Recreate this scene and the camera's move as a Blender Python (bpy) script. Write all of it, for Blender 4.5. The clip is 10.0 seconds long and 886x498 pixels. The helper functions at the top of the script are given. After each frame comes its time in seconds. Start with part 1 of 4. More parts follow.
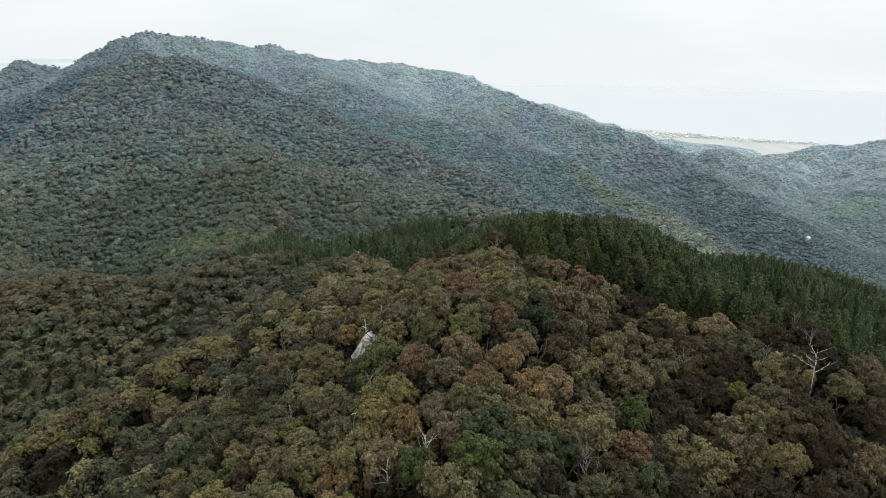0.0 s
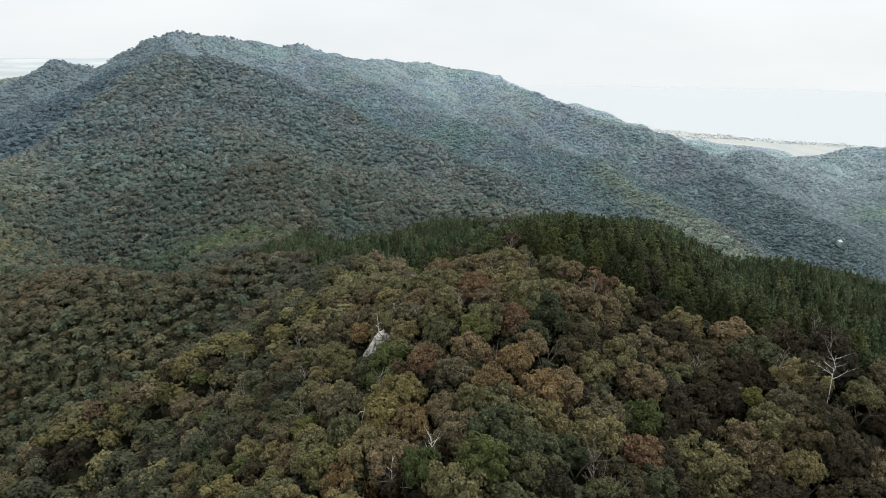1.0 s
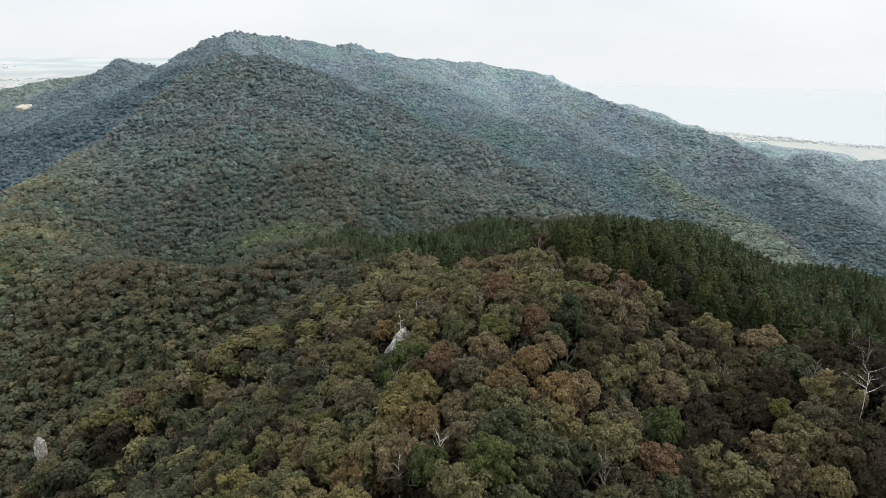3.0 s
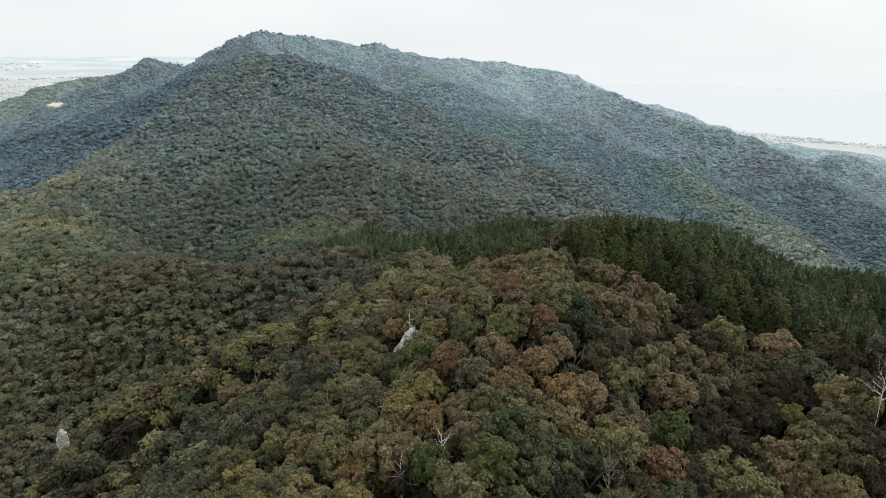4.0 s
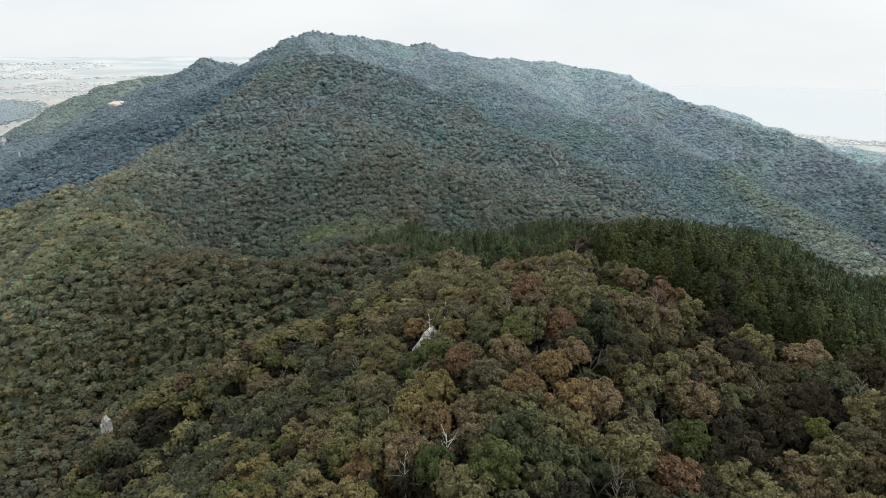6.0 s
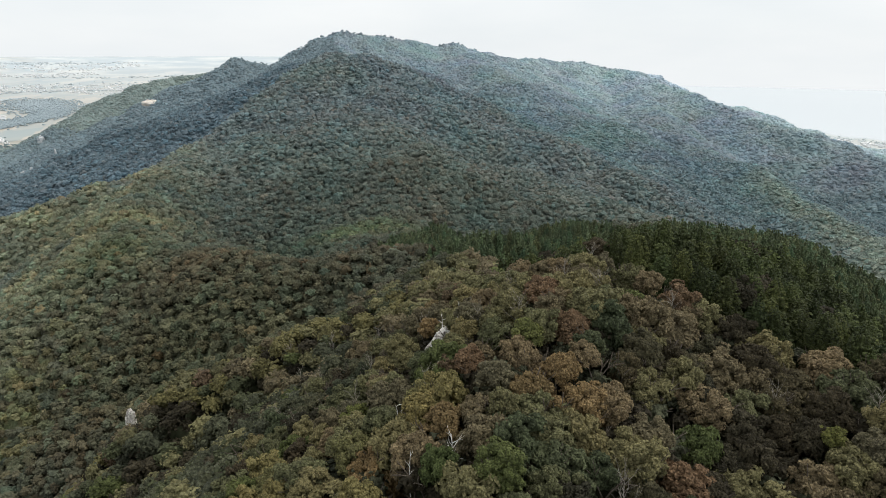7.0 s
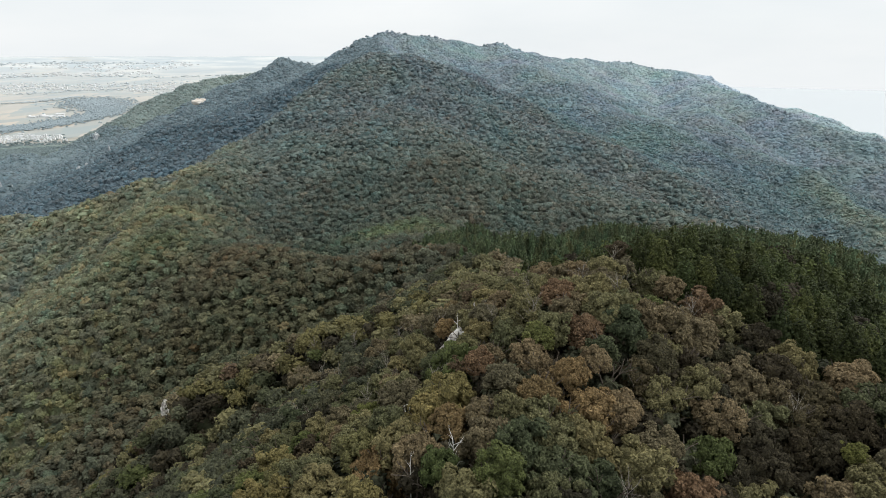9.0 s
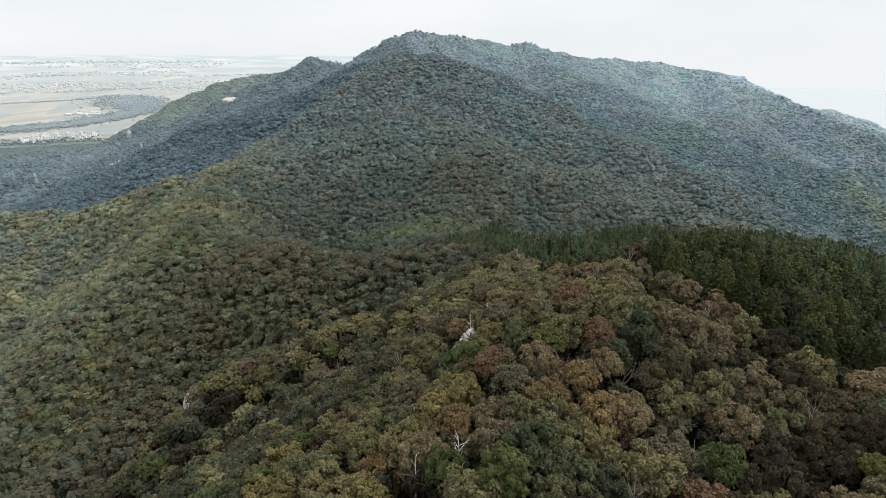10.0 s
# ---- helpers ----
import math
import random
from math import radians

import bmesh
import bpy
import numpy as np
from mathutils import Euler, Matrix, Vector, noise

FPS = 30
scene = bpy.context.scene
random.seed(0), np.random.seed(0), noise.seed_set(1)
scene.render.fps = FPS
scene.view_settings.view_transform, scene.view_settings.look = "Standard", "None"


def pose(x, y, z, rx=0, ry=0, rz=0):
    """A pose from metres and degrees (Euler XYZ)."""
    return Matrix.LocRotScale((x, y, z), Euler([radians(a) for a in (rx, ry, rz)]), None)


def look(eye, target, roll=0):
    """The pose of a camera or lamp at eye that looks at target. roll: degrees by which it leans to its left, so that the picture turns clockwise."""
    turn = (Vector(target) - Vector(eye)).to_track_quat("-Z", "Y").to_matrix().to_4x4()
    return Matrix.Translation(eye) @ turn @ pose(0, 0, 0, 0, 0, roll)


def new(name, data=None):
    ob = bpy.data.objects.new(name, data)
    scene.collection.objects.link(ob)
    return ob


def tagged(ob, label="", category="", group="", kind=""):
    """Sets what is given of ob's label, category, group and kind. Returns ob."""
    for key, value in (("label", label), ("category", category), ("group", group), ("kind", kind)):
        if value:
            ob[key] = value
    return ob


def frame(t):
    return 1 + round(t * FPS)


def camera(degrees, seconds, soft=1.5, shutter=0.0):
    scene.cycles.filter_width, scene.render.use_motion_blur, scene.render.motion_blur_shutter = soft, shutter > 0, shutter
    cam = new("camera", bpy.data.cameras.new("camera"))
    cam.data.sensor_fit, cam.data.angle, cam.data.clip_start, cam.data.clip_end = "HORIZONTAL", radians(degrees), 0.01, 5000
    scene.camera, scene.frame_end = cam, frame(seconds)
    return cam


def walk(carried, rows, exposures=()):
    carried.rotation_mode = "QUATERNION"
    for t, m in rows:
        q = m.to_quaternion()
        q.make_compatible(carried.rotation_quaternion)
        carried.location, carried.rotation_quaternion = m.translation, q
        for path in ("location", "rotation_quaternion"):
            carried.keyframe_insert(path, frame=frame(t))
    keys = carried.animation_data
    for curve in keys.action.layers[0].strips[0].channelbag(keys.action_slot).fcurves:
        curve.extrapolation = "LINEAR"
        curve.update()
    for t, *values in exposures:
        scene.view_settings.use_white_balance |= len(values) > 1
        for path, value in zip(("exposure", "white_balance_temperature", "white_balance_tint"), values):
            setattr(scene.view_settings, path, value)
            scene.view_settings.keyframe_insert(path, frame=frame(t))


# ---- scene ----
# The camera: a slow flight along the hillside, the lens turning left round a near wooded hill
EYE = 230.0
cam = camera(66.41, 10.0, soft=0.6)
PATH = [  # seconds, x, y, z over EYE, yaw, pitch, roll
    (0.0, 0.000, 0.000, 0.000, 0.000, -16.330, -0.131),
    (0.5, 0.799, 0.064, -0.015, 1.123, -16.352, -0.146),
    (1.0, 1.606, 0.132, -0.034, 2.226, -16.372, -0.147),
    (1.5, 2.427, 0.203, -0.060, 3.402, -16.382, -0.161),
    (2.0, 3.280, 0.281, -0.091, 4.504, -16.390, -0.147),
    (2.5, 4.156, 0.374, -0.123, 5.536, -16.388, -0.131),
    (4.0, 6.689, 0.818, -0.174, 8.608, -16.455, -0.156),
    (4.5, 7.558, 1.011, -0.188, 9.541, -16.456, -0.116),
    (5.0, 8.426, 1.221, -0.196, 10.524, -16.462, -0.103),
    (5.5, 9.278, 1.448, -0.201, 11.589, -16.467, -0.088),
    (7.0, 11.759, 2.197, -0.198, 15.136, -16.477, -0.144),
    (7.5, 12.585, 2.485, -0.200, 16.128, -16.474, -0.148),
    (8.0, 13.395, 2.789, -0.195, 16.970, -16.471, -0.137),
    (8.5, 14.187, 3.109, -0.185, 17.835, -16.472, -0.132),
    (9.0, 14.966, 3.435, -0.176, 18.880, -16.483, -0.148),
    (9.5, 15.737, 3.764, -0.173, 19.999, -16.507, -0.174),
    (10.0, 16.500, 4.090, -0.169, 21.222, -16.524, -0.215),
]
walk(cam, [(t, pose(x, y, EYE + z, 90 + pitch, roll, yaw)) for t, x, y, z, yaw, pitch, roll in PATH])

# --- light ---
world = bpy.data.worlds.new("overcast_sky")
scene.world = world
world.use_nodes = True
wn, wl = world.node_tree.nodes, world.node_tree.links
wn.clear()
SUN_ELEVATION, SUN_AZIMUTH = radians(60), radians(62)  # azimuth clockwise from the y axis
sky = wn.new("ShaderNodeTexSky")
sky.sky_type, sky.sun_disc, sky.sun_elevation, sky.sun_rotation = "NISHITA", False, SUN_ELEVATION, SUN_AZIMUTH
clear_sky = wn.new("ShaderNodeVectorMath")
clear_sky.operation = "SCALE"
clear_sky.inputs["Scale"].default_value = 0.1
wl.new(sky.outputs["Color"], clear_sky.inputs[0])
coords = wn.new("ShaderNodeTexCoord")
squash = wn.new("ShaderNodeMapping")
squash.inputs["Scale"].default_value = (1.0, 1.0, 4.0)
wl.new(coords.outputs["Generated"], squash.inputs["Vector"])
clouds = wn.new("ShaderNodeTexNoise")
clouds.inputs["Scale"].default_value, clouds.inputs["Detail"].default_value = 2.2, 5.0
wl.new(squash.outputs["Vector"], clouds.inputs["Vector"])
cloud_ramp = wn.new("ShaderNodeValToRGB")
cloud_ramp.color_ramp.elements[0].position, cloud_ramp.color_ramp.elements[0].color = 0.35, (0.78, 0.82, 0.845, 1)
cloud_ramp.color_ramp.elements[1].position, cloud_ramp.color_ramp.elements[1].color = 0.65, (0.875, 0.895, 0.905, 1)
wl.new(clouds.outputs["Fac"], cloud_ramp.inputs["Fac"])
cover = wn.new("ShaderNodeMix")
cover.data_type = "RGBA"
cover.inputs["Factor"].default_value = 0.93
wl.new(clear_sky.outputs["Vector"], cover.inputs["A"])
wl.new(cloud_ramp.outputs["Color"], cover.inputs["B"])
back = wn.new("ShaderNodeBackground")
back.inputs["Strength"].default_value = 1.12
wl.new(cover.outputs["Result"], back.inputs["Color"])
out = wn.new("ShaderNodeOutputWorld")
wl.new(back.outputs["Background"], out.inputs["Surface"])

sun_data = bpy.data.lights.new("sun", "SUN")
sun_data.energy, sun_data.angle, sun_data.color = 1.9, radians(12), (1.0, 0.97, 0.92)
sun = new("sun", sun_data)
sun_way = Vector((math.sin(SUN_AZIMUTH) * math.cos(SUN_ELEVATION), math.cos(SUN_AZIMUTH) * math.cos(SUN_ELEVATION), math.sin(SUN_ELEVATION)))
sun.matrix_world = look(sun_way * 400 + Vector((0, 300, EYE)), (0, 300, EYE))


# --- materials ---
def shader(name, roughness=0.8, specular=0.2):
    """A material, its nodes and links, and its Principled node."""
    mat = bpy.data.materials.new(name)
    mat.use_nodes = True
    nodes, links = mat.node_tree.nodes, mat.node_tree.links
    skin = nodes["Principled BSDF"]
    skin.inputs["Roughness"].default_value = roughness
    skin.inputs["Specular IOR Level"].default_value = specular
    return mat, nodes, links, skin


def blend(nodes, links, kind, factor, a, b):
    """A colour mix of two colours or sockets; returns its result."""
    mix = nodes.new("ShaderNodeMix")
    mix.data_type, mix.blend_type = "RGBA", kind
    for key, value in (("Factor", factor), ("A", a), ("B", b)):
        socket = mix.inputs[key]
        if isinstance(value, bpy.types.NodeSocket):
            links.new(value, socket)
        else:
            socket.default_value = value if key == "Factor" else (*value, 1)
    return mix.outputs["Result"]


def grain(nodes, links, scale, detail=3.0, low=0.35, high=0.65, vector=None):
    """Noise in world metres, spread from 0 to 1 between low and high."""
    where = nodes.new("ShaderNodeNewGeometry")
    noise_node = nodes.new("ShaderNodeTexNoise")
    noise_node.inputs["Scale"].default_value, noise_node.inputs["Detail"].default_value = scale, detail
    links.new(vector or where.outputs["Position"], noise_node.inputs["Vector"])
    spread = nodes.new("ShaderNodeMapRange")
    spread.inputs["From Min"].default_value, spread.inputs["From Max"].default_value = low, high
    links.new(noise_node.outputs["Fac"], spread.inputs["Value"])
    return spread.outputs["Result"]


def leafy(mat, nodes, links, skin, colour, fine, speckle, relief, through_light):
    """Finishes a leaf material: fine light and dark leaves, tufted relief, and light that passes through the leaves."""
    speck = blend(nodes, links, "MIX", grain(nodes, links, fine, 4.0, 0.36, 0.64), (1 - speckle,) * 3, (1 + speckle,) * 3)
    colour = blend(nodes, links, "MULTIPLY", 1.0, colour, speck)
    tufts = nodes.new("ShaderNodeBump")
    tufts.inputs["Strength"].default_value, tufts.inputs["Distance"].default_value = relief, 0.8 / fine
    links.new(grain(nodes, links, fine * 0.8, 3.0, 0.3, 0.7), tufts.inputs["Height"])
    links.new(tufts.outputs["Normal"], skin.inputs["Normal"])
    links.new(colour, skin.inputs["Base Color"])
    leaf = nodes.new("ShaderNodeBsdfTranslucent")
    links.new(colour, leaf.inputs["Color"])
    both = nodes.new("ShaderNodeMixShader")
    both.inputs["Fac"].default_value = through_light
    links.new(skin.outputs["BSDF"], both.inputs[1])
    links.new(leaf.outputs["BSDF"], both.inputs[2])
    links.new(both.outputs["Shader"], nodes["Material Output"].inputs["Surface"])
    return mat


def foliage(name, dark, light):
    """Leaves of trees that stand singly: between two colours by tuft and bough, and a little different on each tree."""
    mat, nodes, links, skin = shader(name, 0.65, 0.15)
    where = nodes.new("ShaderNodeNewGeometry")
    tuft = nodes.new("ShaderNodeMath")
    tuft.operation = "MULTIPLY_ADD"
    links.new(where.outputs["Random Per Island"], tuft.inputs[0])
    links.new(grain(nodes, links, 0.55, 2.0, 0.3, 0.7), tuft.inputs[2])
    tuft.inputs[1].default_value = 0.55
    half = nodes.new("ShaderNodeMath")
    half.operation = "MULTIPLY"
    half.inputs[1].default_value = 0.65
    links.new(tuft.outputs["Value"], half.inputs[0])
    colour = blend(nodes, links, "MIX", half.outputs["Value"], dark, light)
    info = nodes.new("ShaderNodeObjectInfo")
    tree = blend(nodes, links, "MIX", info.outputs["Random"], (0.76, 0.84, 0.84), (1.28, 1.16, 1.08))
    colour = blend(nodes, links, "MULTIPLY", 1.0, colour, tree)
    return leafy(mat, nodes, links, skin, colour, 5.0, 0.42, 0.9, 0.15)


def stand_foliage(name, fine, speckle, relief):
    """Leaves of woods in which each tree has its own leaf colour, with haze painted in far off."""
    mat, nodes, links, skin = shader(name, 0.65, 0.15)
    own = nodes.new("ShaderNodeAttribute")
    own.attribute_name = "leaf"
    where = nodes.new("ShaderNodeNewGeometry")
    tuft = blend(nodes, links, "MIX", where.outputs["Random Per Island"], (0.84, 0.85, 0.86), (1.16, 1.15, 1.12))
    colour = blend(nodes, links, "MULTIPLY", 1.0, own.outputs["Color"], tuft)
    return leafy(mat, nodes, links, skin, colour, fine, speckle, relief, 0.2)


# The palette of the near hill's trees
PALETTE = {
    "olive": ((0.085, 0.081, 0.041), (0.228, 0.212, 0.105)),
    "brown": ((0.091, 0.076, 0.046), (0.220, 0.182, 0.108)),
    "russet": ((0.086, 0.060, 0.037), (0.184, 0.130, 0.079)),
    "green": ((0.044, 0.051, 0.027), (0.117, 0.128, 0.066)),
    "verdant": ((0.051, 0.063, 0.022), (0.141, 0.162, 0.058)),
    "lime": ((0.095, 0.095, 0.029), (0.209, 0.202, 0.062)),
    "gold": ((0.092, 0.085, 0.035), (0.230, 0.206, 0.089)),
    "ochre": ((0.109, 0.081, 0.040), (0.240, 0.181, 0.092)),
    "conifer": ((0.033, 0.045, 0.016), (0.105, 0.126, 0.043)),
    # the next three kinds hold the eastern side's shade in their colour
    "fir": ((0.019, 0.027, 0.01), (0.064, 0.078, 0.028)),
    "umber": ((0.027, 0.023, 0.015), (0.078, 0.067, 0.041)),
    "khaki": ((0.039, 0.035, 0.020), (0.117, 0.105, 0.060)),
    "fern": ((0.037, 0.042, 0.027), (0.117, 0.122, 0.073)),
}
SINGLE = {k: foliage(k + "_leaves", *c) for k, c in PALETTE.items()}
HILL_LEAVES = stand_foliage("hillside_leaves", 3.2, 0.36, 0.9)
FAR_LEAVES = stand_foliage("mountain_leaves", 1.3, 0.12, 0.6)

bark, nodes, links, skin = shader("bark", 0.9, 0.1)
links.new(blend(nodes, links, "MIX", grain(nodes, links, 6.0), (0.07, 0.055, 0.042), (0.17, 0.145, 0.12)), skin.inputs["Base Color"])
deadwood, nodes, links, skin = shader("bleached_wood", 0.85, 0.1)
links.new(blend(nodes, links, "MIX", grain(nodes, links, 5.0), (0.48, 0.46, 0.42), (0.74, 0.72, 0.68)), skin.inputs["Base Color"])
greywood, nodes, links, skin = shader("grey_twigs", 0.9, 0.1)
links.new(blend(nodes, links, "MIX", grain(nodes, links, 3.0), (0.19, 0.17, 0.14), (0.36, 0.33, 0.285)), skin.inputs["Base Color"])
stone, nodes, links, skin = shader("pale_granite", 0.85, 0.15)
colour = blend(nodes, links, "MIX", grain(nodes, links, 1.2, 6.0, 0.4, 0.6), (0.46, 0.43, 0.39), (0.80, 0.77, 0.71))
where = nodes.new("ShaderNodeNewGeometry")
tall = nodes.new("ShaderNodeMapping")
tall.inputs["Scale"].default_value = (2.6, 2.6, 0.35)
links.new(where.outputs["Position"], tall.inputs["Vector"])
colour = blend(nodes, links, "MIX", grain(nodes, links, 1.0, 4.0, 0.52, 0.72, tall.outputs["Vector"]), colour, (0.17, 0.155, 0.135))
colour = blend(nodes, links, "MIX", grain(nodes, links, 9.0, 4.0, 0.58, 0.75), colour, (0.12, 0.115, 0.10))
links.new(colour, skin.inputs["Base Color"])
relief = nodes.new("ShaderNodeBump")
relief.inputs["Distance"].default_value = 0.25
links.new(grain(nodes, links, 3.0, 6.0, 0.3, 0.7), relief.inputs["Height"])
links.new(relief.outputs["Normal"], skin.inputs["Normal"])
pale_rock, nodes, links, skin = shader("pale_cliff_rock", 0.85, 0.15)
links.new(blend(nodes, links, "MIX", grain(nodes, links, 0.35, 6.0, 0.4, 0.6), (0.34, 0.37, 0.39), (0.62, 0.64, 0.65)), skin.inputs["Base Color"])
soil, nodes, links, skin = shader("bare_soil", 0.9, 0.1)
links.new(blend(nodes, links, "MIX", grain(nodes, links, 0.2), (0.62, 0.55, 0.48), (0.82, 0.77, 0.71)), skin.inputs["Base Color"])
plaster, nodes, links, skin = shader("white_plaster", 0.7, 0.3)
links.new(blend(nodes, links, "MIX", grain(nodes, links, 0.05), (0.58, 0.59, 0.59), (0.80, 0.80, 0.79)), skin.inputs["Base Color"])
# roof tile lightened, the plain's haze painted into its colour
tile, nodes, links, skin = shader("roof_tile", 0.6, 0.3)
links.new(blend(nodes, links, "MIX", grain(nodes, links, 0.06), (0.44, 0.47, 0.49), (0.60, 0.62, 0.63)), skin.inputs["Base Color"])
lake, nodes, links, skin = shader("lake_water", 0.25, 0.5)
# pale base colour: haze over the water painted in
skin.inputs["Base Color"].default_value = (0.56, 0.60, 0.62, 1)
ripple = nodes.new("ShaderNodeBump")
ripple.inputs["Strength"].default_value = 0.2
links.new(grain(nodes, links, 0.05, 5.0), ripple.inputs["Height"])
links.new(ripple.outputs["Normal"], skin.inputs["Normal"])

# The ground: leaf litter on the hills, fields on the plain with haze painted into their colour
earth, nodes, links, skin = shader("earth", 0.95, 0.05)
litter = blend(nodes, links, "MIX", grain(nodes, links, 0.4, 6.0), (0.046, 0.052, 0.028), (0.095, 0.102, 0.058))
where = nodes.new("ShaderNodeNewGeometry")
turn = nodes.new("ShaderNodeMapping")
turn.inputs["Rotation"].default_value, turn.inputs["Scale"].default_value = (0, 0, radians(28)), (0.024, 0.009, 0.0)
links.new(where.outputs["Position"], turn.inputs["Vector"])
plots = nodes.new("ShaderNodeTexVoronoi")
plots.distance = "CHEBYCHEV"
plots.inputs["Scale"].default_value, plots.inputs["Randomness"].default_value = 1.0, 0.55
links.new(turn.outputs["Vector"], plots.inputs["Vector"])
field_ramp = nodes.new("ShaderNodeValToRGB")
field_ramp.color_ramp.elements[0].color = (0.35, 0.395, 0.395, 1)
field_ramp.color_ramp.elements[1].color = (0.53, 0.485, 0.42, 1)
middle = field_ramp.color_ramp.elements.new(0.45)
middle.color = (0.435, 0.43, 0.395, 1)
parts = nodes.new("ShaderNodeSeparateColor")
links.new(plots.outputs["Color"], parts.inputs["Color"])
links.new(parts.outputs["Red"], field_ramp.inputs["Fac"])
height = nodes.new("ShaderNodeSeparateXYZ")
links.new(where.outputs["Position"], height.inputs["Vector"])
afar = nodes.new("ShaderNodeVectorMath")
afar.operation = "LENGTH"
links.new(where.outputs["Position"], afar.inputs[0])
# distance mask for the haze mixed into the far fields
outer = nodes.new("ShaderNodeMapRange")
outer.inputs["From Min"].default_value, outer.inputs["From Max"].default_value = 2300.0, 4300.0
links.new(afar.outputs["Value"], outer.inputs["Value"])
far_haze = nodes.new("ShaderNodeMath")
far_haze.operation = "MULTIPLY"
links.new(grain(nodes, links, 0.0022, 6.0, 0.05, 0.42), far_haze.inputs[0])
links.new(outer.outputs["Result"], far_haze.inputs[1])
fields = blend(nodes, links, "MIX", far_haze.outputs["Value"], field_ramp.outputs["Color"], blend(nodes, links, "MIX", grain(nodes, links, 0.005, 6.0, 0.42, 0.66), (0.50, 0.555, 0.58), (0.65, 0.67, 0.66)))
# fields on the coast side paled, haze mixed into their colour
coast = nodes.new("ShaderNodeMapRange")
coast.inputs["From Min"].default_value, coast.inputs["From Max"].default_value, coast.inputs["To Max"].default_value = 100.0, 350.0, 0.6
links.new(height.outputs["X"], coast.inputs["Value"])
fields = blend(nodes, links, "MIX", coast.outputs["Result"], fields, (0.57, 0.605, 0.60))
beyond = nodes.new("ShaderNodeMapRange")
beyond.inputs["From Min"].default_value, beyond.inputs["From Max"].default_value = 1350.0, 1450.0
links.new(afar.outputs["Value"], beyond.inputs["Value"])
low = nodes.new("ShaderNodeMapRange")
low.inputs["From Min"].default_value, low.inputs["From Max"].default_value = 14.0, 6.0
links.new(height.outputs["Z"], low.inputs["Value"])
either = nodes.new("ShaderNodeMath")
either.operation = "MAXIMUM"
far_plain = nodes.new("ShaderNodeMapRange")
far_plain.inputs["From Min"].default_value, far_plain.inputs["From Max"].default_value = 1900.0, 2000.0
links.new(afar.outputs["Value"], far_plain.inputs["Value"])
near_low = nodes.new("ShaderNodeMath")
near_low.operation = "MULTIPLY"
links.new(low.outputs["Result"], near_low.inputs[0])
links.new(beyond.outputs["Result"], near_low.inputs[1])
links.new(near_low.outputs["Value"], either.inputs[0])
links.new(far_plain.outputs["Result"], either.inputs[1])
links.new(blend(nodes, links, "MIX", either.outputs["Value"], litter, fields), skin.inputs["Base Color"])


# --- the land ---
TREE = 8.0  # from the ground to the top of the canopy
